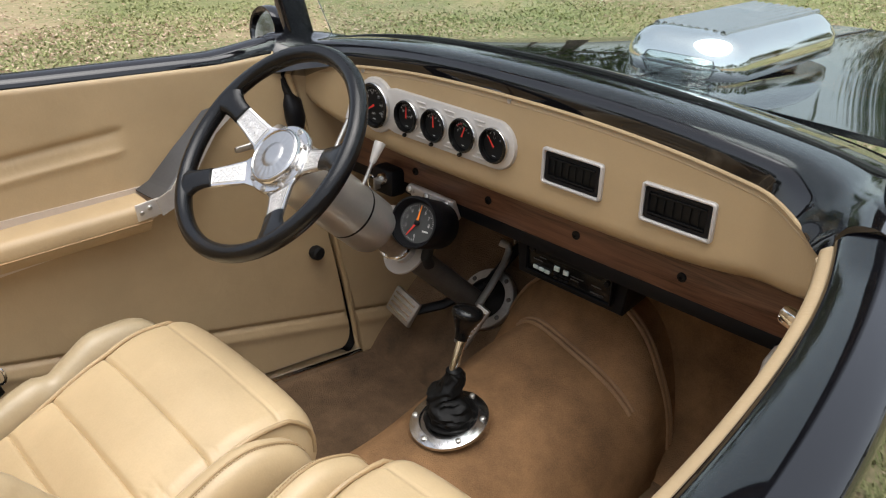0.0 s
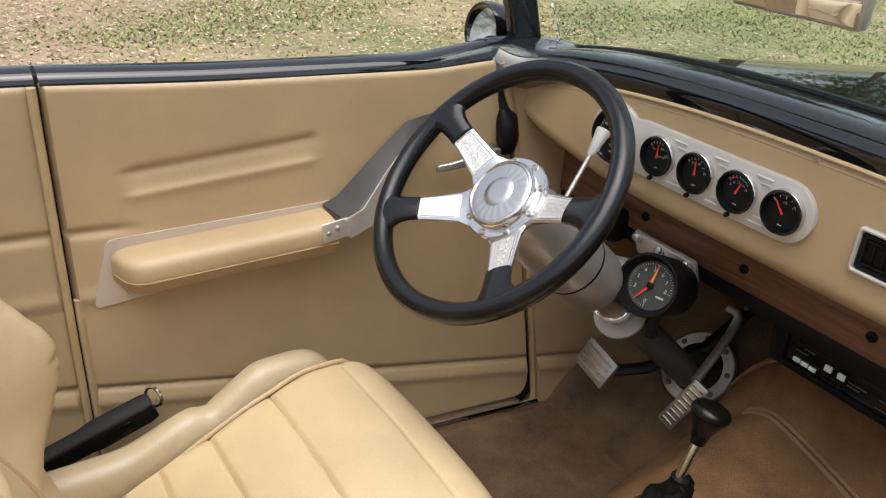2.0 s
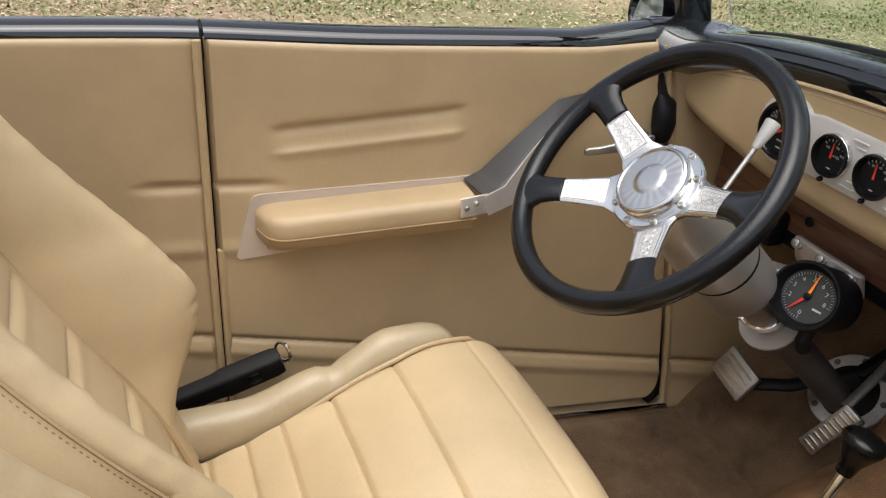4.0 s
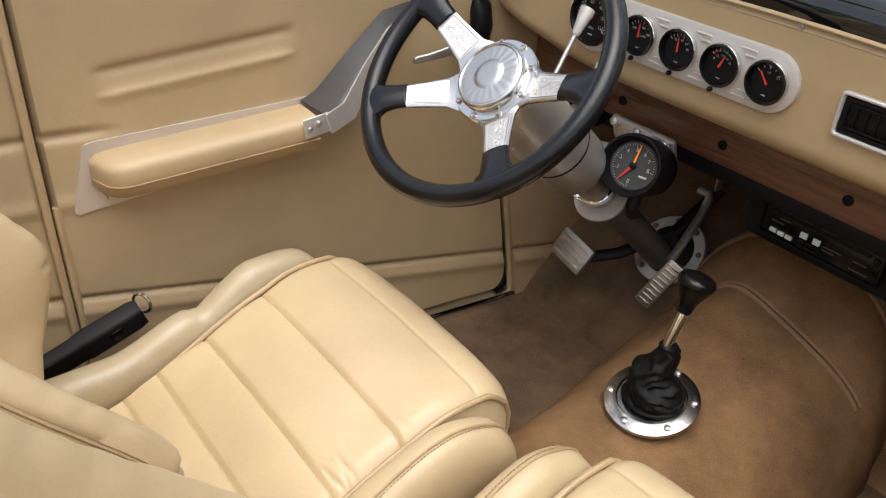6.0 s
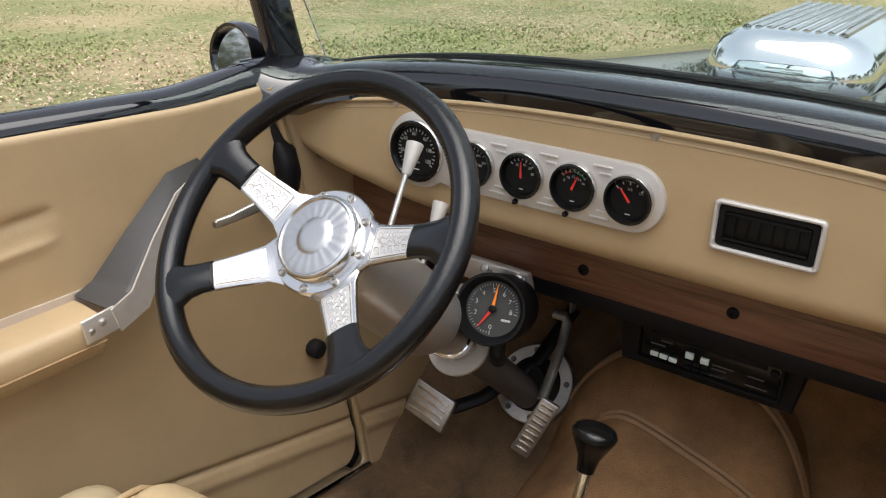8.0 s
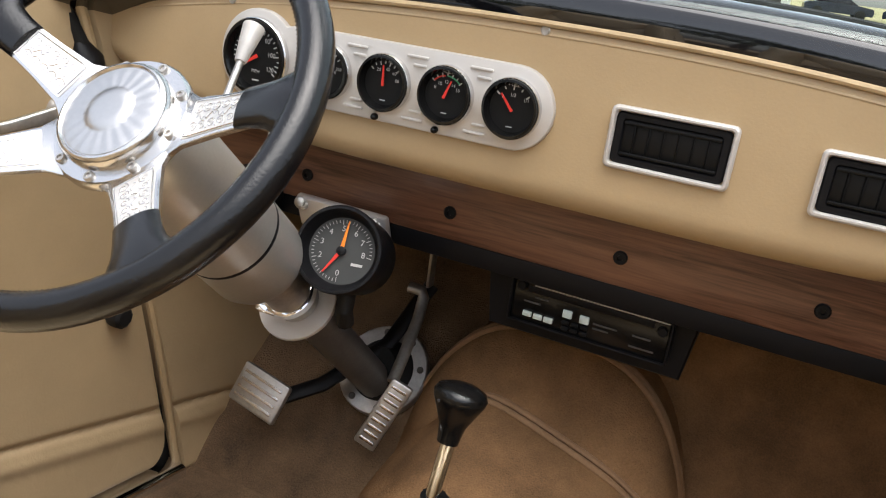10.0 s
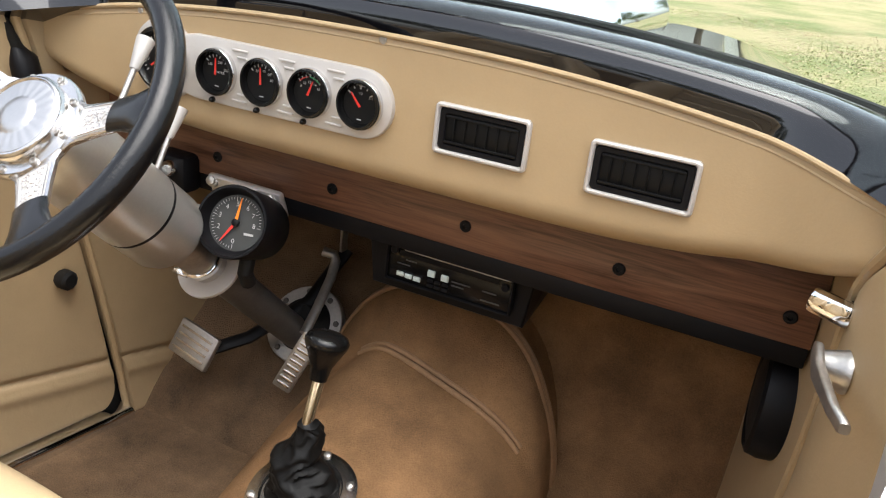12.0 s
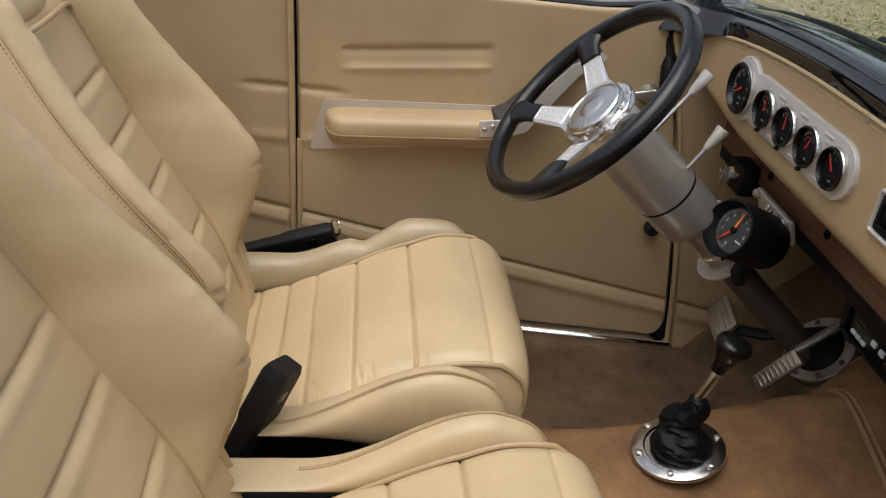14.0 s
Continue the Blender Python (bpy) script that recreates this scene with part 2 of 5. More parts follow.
def slab(bm, rows, off):
    """A sheet with thickness: the grid of points, and the same grid moved by off."""
    off = Vector(off)
    rows = [[Vector(p) for p in r] for r in rows]
    a = add_grid(bm, rows)
    b = add_grid(bm, [[p + off for p in r] for r in rows], flip=True)
    n, m = len(rows) - 1, len(rows[0]) - 1
    for seq in ([(0, i) for i in range(m + 1)], [(n, i) for i in range(m + 1)], [(j, 0) for j in range(n + 1)], [(j, m) for j in range(n + 1)]):
        for p, q in zip(seq, seq[1:]):
            bm.faces.new((a[p[0]][p[1]], a[q[0]][q[1]], b[q[0]][q[1]], b[p[0]][p[1]]))


def loft(bm, rings, caps=True):
    vs = add_grid(bm, rings, close_v=True)
    if caps:
        bm.faces.new(vs[0][::-1])
        bm.faces.new(vs[-1])
    return vs


def tube(bm, pts, r, seg=10, closed=False, caps=True, flat=1.0):
    """A round bar along points; r may be a list. flat squeezes it along its local vertical."""
    pts = [Vector(p) for p in pts]
    n = len(pts)
    rs = r if isinstance(r, (list, tuple)) else [r] * n
    rings = []
    u = None
    for i, p in enumerate(pts):
        a = pts[(i - 1) % n] if closed or i > 0 else p
        b = pts[(i + 1) % n] if closed or i < n - 1 else p
        w = (b - a).normalized()
        if u is None:
            u, v, _ = frame_of(w)
        else:
            u = (u - w * u.dot(w)).normalized()
            v = w.cross(u)
        rings.append([p + rs[i] * (math.cos(t) * u + flat * math.sin(t) * v)
                      for t in (2 * math.pi * k / seg for k in range(seg))])
    if closed:
        add_grid(bm, rings, close_u=True, close_v=True)
    else:
        loft(bm, rings, caps)


def lathe(bm, base, axis, profile, seg=32, hint=(0, 0, 1), cap0=True, cap1=True):
    """A turned shape: profile rows of (radius, height along axis)."""
    u, v, w = frame_of(axis, hint)
    base = Vector(base)
    rings = [[base + w * h + r * (math.cos(t) * u + math.sin(t) * v) for t in (2 * math.pi * k / seg for k in range(seg))]
             for r, h in profile]
    vs = add_grid(bm, rings, close_v=True)
    if cap0:
        bm.faces.new(vs[0][::-1])
    if cap1:
        bm.faces.new(vs[-1])


def prism(bm, outline, origin, u, v, depth, bevel=0.0):
    """An outline in the plane of u and v, thick along u x v, with its front rim rounded over."""
    u, v = Vector(u).normalized(), Vector(v).normalized()
    w = u.cross(v)
    o = Vector(origin)
    c = Vector((sum(p[0] for p in outline) / len(outline), sum(p[1] for p in outline) / len(outline)))

    def ring(inset, h):
        n = len(outline)
        out = []
        for i, p in enumerate(outline):
            a, b = Vector(outline[i - 1]), Vector(outline[(i + 1) % n])
            t = (b - a).normalized()
            nx, ny = -t.y, t.x
            out.append(o + u * (p[0] + nx * inset) + v * (p[1] + ny * inset) + w * h)
        return out
    if bevel:
        rings = [ring(0, 0), ring(0, depth - bevel), ring(bevel * 0.3, depth - bevel * 0.3), ring(bevel, depth)]
    else:
        rings = [ring(0, 0), ring(0, depth)]
    loft(bm, rings)


def round_rect(w, h, r, seg=4, cx=0.0, cy=0.0):
    out = []
    for sx, sy, a0 in ((1, 1, 0), (-1, 1, 90), (-1, -1, 180), (1, -1, 270)):
        for k in range(seg + 1):
            a = radians(a0 + 90 * k / seg)
            out.append((cx + sx * (w / 2 - r) + r * math.cos(a), cy + sy * (h / 2 - r) + r * math.sin(a)))
    return out


def box(bm, c, size, u=(1, 0, 0), v=(0, 1, 0), r=0.003):
    """A block with rounded edges, centred at c, u and v its first two axes."""
    u, v = Vector(u).normalized(), Vector(v).normalized()
    w = u.cross(v).normalized()
    v = w.cross(u)
    sx, sy, sz = size
    r = min(r, sx * 0.45, sy * 0.45, sz * 0.45)
    rings = []
    for inset, h in ((r, -sz / 2), (r * 0.3, -sz / 2 + r * 0.3), (0, -sz / 2 + r), (0, sz / 2 - r), (r * 0.3, sz / 2 - r * 0.3), (r, sz / 2)):
        rings.append([Vector(c) + u * p[0] + v * p[1] + w * h for p in round_rect(sx - 2 * inset, sy - 2 * inset, max(r - inset * 0.5, 0.0004), 2)])
    loft(bm, rings)


def link(name, bm, mat, base, smooth=True, angle=40):
    """One mesh object at base; the plan's units become metres here."""
    base = Vector(base)
    bmesh.ops.recalc_face_normals(bm, faces=bm.faces)
    for v in bm.verts:
        v.co = (v.co - base) * U
    me = bpy.data.meshes.new(name)
    bm.to_mesh(me)
    bm.free()
    if smooth:
        me.shade_smooth()
        me.set_sharp_from_angle(angle=radians(angle))
    me.materials.append(mat)
    ob = new(name, me)
    ob.location = base * U
    return ob


BASES = {}


def thing(name, base, label, category, group="", kind=""):
    ob = new(name)
    ob.empty_display_size = 0.05
    ob.location = Vector(base) * U
    BASES[ob.name] = Vector(base)
    return tagged(ob, label, category, group, kind)


def solo(name, bm, mat, base, label, category, group="", kind="", smooth=True, angle=40):
    ob = link(name, bm, mat, base, smooth, angle)
    BASES[ob.name] = Vector(base)
    return tagged(ob, label, category, group, kind)


def part(name, bm, mat, parent, label="", smooth=True, angle=40):
    base = BASES[parent.name]
    ob = link(name, bm, mat, base, smooth, angle)
    ob.location = (0, 0, 0)
    ob.parent = parent
    BASES[ob.name] = base
    if label:
        ob["label"] = label
    return ob


def screw(bm, c, axis, r=0.005, h=0.003):
    lathe(bm, c, axis, [(r, -0.002), (r, h * 0.4), (r * 0.75, h * 0.85), (r * 0.3, h)], 10)


def lettering(text, size, c, right, up, mat, parent, name="lettering", align="CENTER"):
    """Letters lying flat at c, as a part."""
    cu = bpy.data.curves.new(name, "FONT")
    cu.body = text
    cu.size = size
    cu.align_x = align
    cu.align_y = "CENTER"
    tmp = new("text_source", cu)
    dg = bpy.context.evaluated_depsgraph_get()
    dg.update()
    me = bpy.data.meshes.new_from_object(tmp.evaluated_get(dg))
    r, u = Vector(right).normalized(), Vector(up).normalized()
    bm = bmesh.new()
    bm.from_mesh(me)
    for v in bm.verts:
        v.co = Vector(c) + r * v.co.x + u * v.co.y
    bpy.data.objects.remove(tmp)
    bpy.data.meshes.remove(me)
    bpy.data.curves.remove(cu)
    return part(name, bm, mat, parent, smooth=False)


def smoothstep(a, b, x):
    t = min(1.0, max(0.0, (x - a) / (b - a)))
    return t * t * (3 - 2 * t)


def groove(d, width):
    return math.exp(-(d / width) ** 2)


# ---- body sides ----
XC = -0.01
FLOOR_Z = 0.285


def half(y):
    """Half of the cabin's width at y."""
    if y > -0.8:
        return 0.590 - 0.152 * y
    return 0.7116 + 0.152 * 0.35 * (1 - math.exp((y + 0.8) / 0.35))


def side_x(y, z, s):
    """Inner face of the side, s = -1 driver's, 1 passenger's."""
    belly = -0.02 * ((0.78 - z) / 0.45) ** 2
    if s < 0:
        return XC - half(y) - belly
    ahead = XC + half(y) + 0.012 * smoothstep(0.25, 0.0, y)
    behind = 0.563 + 0.165 * (1 - math.exp(max(-1.2, y) / 0.32)) if y < 0.2 else ahead
    return belly + ahead + (behind - ahead) * smoothstep(0.06, -0.10, y)


def seam_y(z):
    d = z - 0.29
    return 0.103 - 0.065 * d - 0.163 * d * d


REAR_SEAM = -0.785


def rail_z(y):
    """Top of the trim panel along the side."""
    return 1.073 + 0.008 * smoothstep(-0.5, -0.85, y) + 0.012 * smoothstep(-0.2, -0.02, y)


def crease_z(y):
    return 0.545 - 0.15 * (y + 0.8)


def panel_relief(y, z, where):
    """How far the padded trim stands out of its board."""
    d = 0.012
    zc = crease_z(y)
    d -= 0.007 * groove(z - zc, 0.006)
    d += 0.004 * groove(z - (zc - 0.028), 0.012)
    if where != "kick":
        k = smoothstep(-0.91, -0.87, y) if where == "rear" else smoothstep(-0.66, -0.72, y)
        d -= k * (0.007 * groove(z - 0.838, 0.008) - 0.004 * groove(z - 0.722, 0.014))
    if where == "door":
        ky = smoothstep(-0.698, -0.668, y) * smoothstep(-0.37, -0.40, y)
        zp = z - 0.0105 - 0.11 * (y + 0.38)
        d -= ky * 0.0045 * groove(zp - 0.955, 0.010)
        d += ky * 0.004 * groove(zp - 0.918, 0.012)
        d -= 0.003 * ky * smoothstep(0.915, 0.925, zp) * smoothstep(0.965, 0.955, zp)
    return d


def trim_panel(bm, s, y0f, y1f, z0, where, nu=60, nv=70, ztop=rail_z):
    """Padded side trim between two seams, with a rolled rim, and a back face."""
    front, back = [], []
    for j in range(nv + 1):
        v = j / nv
        rf, rb = [], []
        for i in range(nu + 1):
            u = i / nu
            zz = z0 + (1.085 - z0) * v
            ya, yb = y0f(zz), y1f(zz)
            y = ya + (yb - ya) * u
            z = z0 + (ztop(y) - z0) * v
            edge = min((y - ya), (yb - y), (ztop(y) - z) * 1.0, z - z0)
            roll = math.sqrt(max(0.0, 1 - (1 - min(1, edge / 0.012)) ** 2))
            d = panel_relief(y, z, where) * roll
            rf.append((side_x(y, z, s) - s * d, y, z))
            rb.append((side_x(y, z, s) + s * 0.012, y, z))
        front.append(rf)
        back.append(rb)
    a = add_grid(bm, front)
    b = add_grid(bm, back, flip=True)
    for seq in ([(0, i) for i in range(nu + 1)], [(nv, i) for i in range(nu + 1)], [(j, 0) for j in range(nv + 1)], [(j, nu) for j in range(nv + 1)]):
        for p, q in zip(seq, seq[1:]):
            bm.faces.new((a[p[0]][p[1]], a[q[0]][q[1]], b[q[0]][q[1]], b[p[0]][p[1]]))


def rail(bm, s, y0, y1, n=40):
    """Rounded painted top of the side, and the outer skin below it."""
    rows = []
    for i in range(n + 1):
        y = y0 + (y1 - y0) * i / n
        zi = rail_z(y) - 0.002
        xi = side_x(y, zi, s) - s * (0.006 if s < 0 else -0.002)
        row = []
        for k in range(13):
            a = math.pi * k / 12
            w = 0.034 if s < 0 else 0.046
            row.append((xi + s * (w - w * math.cos(a)), y, zi + (0.021 + 0.008 * smoothstep(-0.2, -0.02, y)) * math.sin(a) ** 0.8))
        for k in range(1, 17):
            f = k / 16
            row.append((xi + s * (2 * w + 0.11 * math.sin(f * 1.7)), y, zi - 0.72 * f))
        row += [(xi + s * 0.03, y, zi - 0.74), (xi + s * 0.03, y, zi - 0.004)]
        rows.append(row)
    loft(bm, rows)


def build_side(s, n):
    name = "door_%d" % n

    def front_edge(z):
        return seam_y(z) - (0.055 * smoothstep(0.93, 1.04, z) if s > 0 else 0.0)

    door = thing(name, (side_x(-0.35, 0.3, s), -0.35, 0.3), "closed black roadster door with tan padded vinyl inner trim", "car door", kind="structure")
    bm = bmesh.new()
    trim_panel(bm, s, lambda z: REAR_SEAM + 0.002, lambda z: front_edge(z) - 0.001 - 0.055 * (1 - math.sqrt(max(0.0, 1 - max(0.0, (0.365 - z) / 0.055) ** 2))), 0.312, "door", 110, 260)
    part("trim_panel", bm, TAN_PANEL, door, "tan padded vinyl trim with pressed creases")
    bm = bmesh.new()
    rail(bm, s, REAR_SEAM + 0.003, -0.060 if s < 0 else -0.106)
    part("outer_skin", bm, BLACK_PAINT, door, "glossy black painted steel")
    # piping round the front and rear edges
    for off, fn in ((0.008, front_edge), (-0.009, lambda z: REAR_SEAM), (0.0065, lambda z: REAR_SEAM)):
        bm = bmesh.new()
        top = 0.72 if off == 0.0065 else 1.05 if s > 0 and off > 0 else 1.078
        zs = [0.29 + (top - 0.29) * k / 30 for k in range(31)]
        tube(bm, [(side_x(fn(z), z, s) - s * 0.010, fn(z) + off, z) for z in zs], 0.007, 8)
        part("edge_piping", bm, PIPING, door)
    for y0, y1 in ((REAR_SEAM - 0.05, REAR_SEAM + 0.05), (0.0, 0.14)):
        bm = bmesh.new()
        rows = [[V(side_x(y, z, s) + s * 0.014, y, z) for y in (y0, (y0 + y1) / 2, y1)] for z in (0.286 + (1.06 - 0.286) * k / 12 for k in range(13))]
        slab(bm, rows, (s * 0.01, 0, 0))
        part("weather_strip", bm, BLACK_RUBBER, door, "black rubber seal in the door gap")
    bm = bmesh.new()
    zi = rail_z(REAR_SEAM)
    box(bm, (side_x(REAR_SEAM, zi, s) + s * 0.028, REAR_SEAM, zi - 0.012), (0.052, 0.03, 0.05), r=0.004)
    part("rubber_bumper", bm, BLACK_RUBBER, door)
    kick = thing("trim_%d" % (2 * n - 1), (side_x(0.2, 0.3, s), 0.2, 0.3), "tan vinyl kick panel ahead of the door", "car trim", kind="structure")
    bm = bmesh.new()
    trim_panel(bm, s, lambda z: seam_y(z) + 0.014, lambda z: 0.435, 0.28, "kick", 40, 160, ztop=lambda y: 1.07 - 0.12 * smoothstep(0.0, 0.05, y))
    part("trim_panel", bm, TAN_PANEL, kick)
    rear = thing("trim_%d" % (2 * n), (side_x(-1.1, 0.3, s), -1.1, 0.3), "tan padded vinyl quarter trim behind the door", "car trim", kind="structure")
    bm = bmesh.new()
    trim_panel(bm, s, lambda z: -1.75, lambda z: REAR_SEAM - 0.006, 0.28, "rear", 60, 200)
    part("trim_panel", bm, TAN_PANEL, rear)
    bm = bmesh.new()
    rail(bm, s, -1.75, REAR_SEAM - 0.003)
    part("outer_skin", bm, BLACK_PAINT, rear, "glossy black painted steel")
    return door


build_side(-1, 1)
build_side(1, 2)

# ---- plain wall closing the cabin behind ----
bm = bmesh.new()
slab(bm, [[(XC - 0.765 + 1.53 * i / 20, -1.75, 0.285 + 0.80 * j / 12) for i in range(21)] for j in range(13)], (0, -0.03, 0))
solo("wall_rear", bm, TAN_PANEL, (XC, -1.75, 0.285), "plain tan trim wall behind the seats", "wall", kind="structure")

# ---- floor, firewall, tunnel ----
def tunnel_z(x, y):
    """Height of the carpeted hump: a low tunnel, a crease, then the steep cover of the bell housing."""
    f = smoothstep(-0.25, 0.235, y)
    g = min(1.0, max(0.0, (y - 0.235) / 0.07))
    g = g + 0.25 * g * (1 - g)
    c = 0.01
    top = 0.455 - 0.07 * smoothstep(-0.36, -0.56, y) + 0.074 * f ** 1.3 + 0.111 * g - (0.30 * f * (1 - g) + 0.05 * g) * (x - c) * smoothstep(-0.16, -0.06, x)
    if x < c:
        w, n, m = 0.205 + 0.050 * f, 2.8, 0.72 - 0.15 * g
    else:
        w, n, m = 0.240 + 0.004 * f - 0.018 * g, 2.2 + 2.4 * f - 1.6 * g, 0.85 - 0.33 * f - 0.02 * g
    h = max(0.0, 1 - (abs(x - c) / w) ** n) ** m
    return FLOOR_Z + (top - FLOOR_Z) * h - 0.012 * (h < 0.001)


def firewall_y(z):
    """A steep toe board that rolls out into the floor."""
    return 0.345 + 0.05 * smoothstep(0.30, 0.75, z) - 0.11 * max(0.0, 1 - (z - 0.27) / 0.10) ** 2


def toe_y(z):
    """The driver's toe board leans further."""
    return 0.195 + 0.36 * smoothstep(0.18, 0.70, min(z, 0.62)) - 0.09


bm = bmesh.new()
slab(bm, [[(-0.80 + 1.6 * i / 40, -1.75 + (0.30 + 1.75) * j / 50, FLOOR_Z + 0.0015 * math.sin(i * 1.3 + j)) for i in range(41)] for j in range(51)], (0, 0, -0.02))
solo("floor", bm, SHADED_CARPET, (0, -0.5, FLOOR_Z), "brown suede-like carpet on the cabin floor", "floor", kind="structure")

bm = bmesh.new()
rows = []
for j in range(41):
    z = 0.27 + (0.90 - 0.27) * j / 40
    rows.append([(-0.02 + 0.66 * i / 24, firewall_y(z), z) for i in range(25)])
slab(bm, rows, (0, 0.015, 0))
solo("firewall", bm, CARPET, (0.3, 0.3, FLOOR_Z), "brown carpeted toe board on the passenger side", "firewall", kind="structure")
# Driver's toe board: same carpet, its colour darkened for footwell shade.
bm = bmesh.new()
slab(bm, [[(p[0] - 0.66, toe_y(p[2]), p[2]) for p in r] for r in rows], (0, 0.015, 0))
solo("firewall", bm, SHADED_CARPET, (-0.3, 0.3, FLOOR_Z), "brown carpeted toe board on the driver's side, shade put into its colour", "firewall", kind="structure")

tun = thing("transmission_tunnel", (0.03, 0, FLOOR_Z), "brown suede-carpeted hump over the gearbox with welted seams", "tunnel", kind="structure")
bm = bmesh.new()
rows = []
for j in range(161):
    y = -1.3 + 1.75 * j / 160
    rows.append([(x, y, tunnel_z(x, y)) for x in (-0.26 + 0.55 * i / 80 for i in range(81))])
add_grid(bm, rows)
part("carpet_cover", bm, CARPET, tun)
crease = [(-0.115 + 0.31 * k / 40, 0.231) for k in range(41)]
arch = [(-0.235 + 0.470 * math.sin(0.5 * math.pi * k / 60), 0.312 + 0.025 * smoothstep(0.19, 0.25, -0.235 + 0.470 * math.sin(0.5 * math.pi * k / 60))) for k in range(60)]
for pts in (crease, arch):
    for dy, dz, r in ((0.0052, 0.0045, 0.0054), (-0.0052, 0.002, 0.0054)):
        bm = bmesh.new()
        tube(bm, [(x, y + dy, max(FLOOR_Z, tunnel_z(x, y + dy)) + dz) for x, y in pts], [r * (0.9 + 0.2 * noise.noise((x * 30, y * 30, dy * 900))) for x, y in pts], 8)
        part("welt", bm, CARPET_WELT, tun, "rolled brown welt")

# ---- dashboard ----
DX = -0.005


def dash_top(x):
    a = min(1.0, abs(x - DX) / 0.60)
    return 1.040 + 0.060 * (1 - a ** 2.4)


def dash_bottom(x):
    a = min(1.0, abs(x - DX) / 0.60)
    return 0.902 + 0.070 * a ** 5


DASH_Y = 0.030


def dash_sweep(x):
    """How far the ends of the dashboard curve back towards the doors."""
    return 0.075 * smoothstep(0.45, 0.60, abs(x - DX))


def panel_sweep(x):
    """The leather panel keeps straighter at the driver's end."""
    return dash_sweep(x) * (0.25 if x < DX else 1.0)


dash = thing("dashboard", (0, 0.08, 0.82), "tan leather-covered dashboard with a walnut strip below", "dashboard")
bm = bmesh.new()
prof = []
N = 90
for i in range(N + 1):
    q = math.sin(math.pi * (i / N - 0.5))
    x = DX + 0.600 * q
    zt, zb = dash_top(x), dash_bottom(x)
    row = []
    h = zt - zb
    for k in range(25):
        t = k / 24
        z = zb + h * t
        r = min(0.035, h * 0.5)
        e = max(0.0, 1 - (z - zb) / r)
        y = DASH_Y + 0.045 * (1 - math.sqrt(max(0.0, 1 - e * e)))
        e2 = max(0.0, 1 - (zt - z) / min(0.010, h * 0.4))
        y += 0.008 * (1 - math.sqrt(max(0.0, 1 - e2 * e2)))
        row.append((x, y - panel_sweep(x), z))
    row += [(x, 0.125 - panel_sweep(x), zt), (x, 0.125 - panel_sweep(x), zb)]
    prof.append(row)
loft(bm, prof)
part("leather_panel", bm, DASH_TAN, dash, "tan leather padded panel", angle=60)
# welt along the arched top
for dz, dy, r in ((-0.003, -0.001, 0.0035), (-0.014, 0.0012, 0.002)):
    bm = bmesh.new()
    xs = [DX + 0.597 * math.sin(math.pi * (i / 80 - 0.5)) for i in range(81)]
    tube(bm, [(x, DASH_Y + dy - panel_sweep(x), dash_top(x) + dz) for x in xs], r, 8)
    part("welt", bm, PIPING, dash)
bm = bmesh.new()
box(bm, (-0.005, 0.122, 0.8665), (1.118, 0.018, 0.101), r=0.002)
part("walnut_strip", bm, WALNUT, dash, "reddish walnut veneer strip with black screws")
bm = bmesh.new()
box(bm, (-0.005, 0.131, 0.802), (1.114, 0.03, 0.027), r=0.002)
part("lower_lip", bm, BLACK_PLASTIC, dash)
for x in (-0.332, -0.117, 0.101, 0.317, 0.523):
    bm = bmesh.new()
    lathe(bm, (x, 0.113, 0.851), (0, -1, 0), [(0.0085, -0.003), (0.0085, 0.002), (0.007, 0.0035), (0.0035, 0.0035), (0.003, 0.001)], 14)
    part("screw", bm, BLACK_PLASTIC, dash, "black screw")
for x in (-0.40, -0.003):
    bm = bmesh.new()
    lathe(bm, (x, DASH_Y, dash_top(x) - 0.010), (0, -1, 0), [(0.005, -0.003), (0.005, 0.001), (0.0038, 0.002), (0.0012, 0.0018)], 12)
    part("screw", bm, STEEL, dash, "small steel screw")

# ---- cowl, hood, scoop ----
bm = bmesh.new()
rows = []
for i in range(91):
    q = math.sin(math.pi * (i / 90 - 0.5))
    x = DX + 0.645 * q
    xi = DX + 0.600 * q
    end = smoothstep(0.86, 1.0, abs(q))
    zt = dash_top(xi)
    out = x - xi
    back = dash_sweep(xi) + 0.025 * end
    row = []
    lift = 0.046 + 0.028 * end
    for k in range(25):
        t = 0.5 * math.pi * k / 24
        cs, sn = max(0.0, math.cos(t)) ** 0.62, math.sin(t) ** 0.62
        row.append((xi + out * sn, 0.030 - back + 0.056 * (1 - cs), zt - 0.002 + lift * sn))
    crest = zt + lift
    for k in range(1, 9):
        f = k / 8
        row.append((xi + out, 0.086 - back + (0.299 + back) * f, crest - (0.045 + 0.03 * end) * f * f - 0.025 * f))
    row.append((xi + out, 0.385, zt - 0.10))
    row.append((xi, 0.14 - back, zt - 0.03))
    rows.append(row)
loft(bm, rows)
cowl = thing("cowl", (0, 0.2, 1.0), "glossy black painted cowl rolling over the dashboard", "car body", kind="structure")
part("cowl_top", bm, BLACK_PAINT, cowl, angle=60)
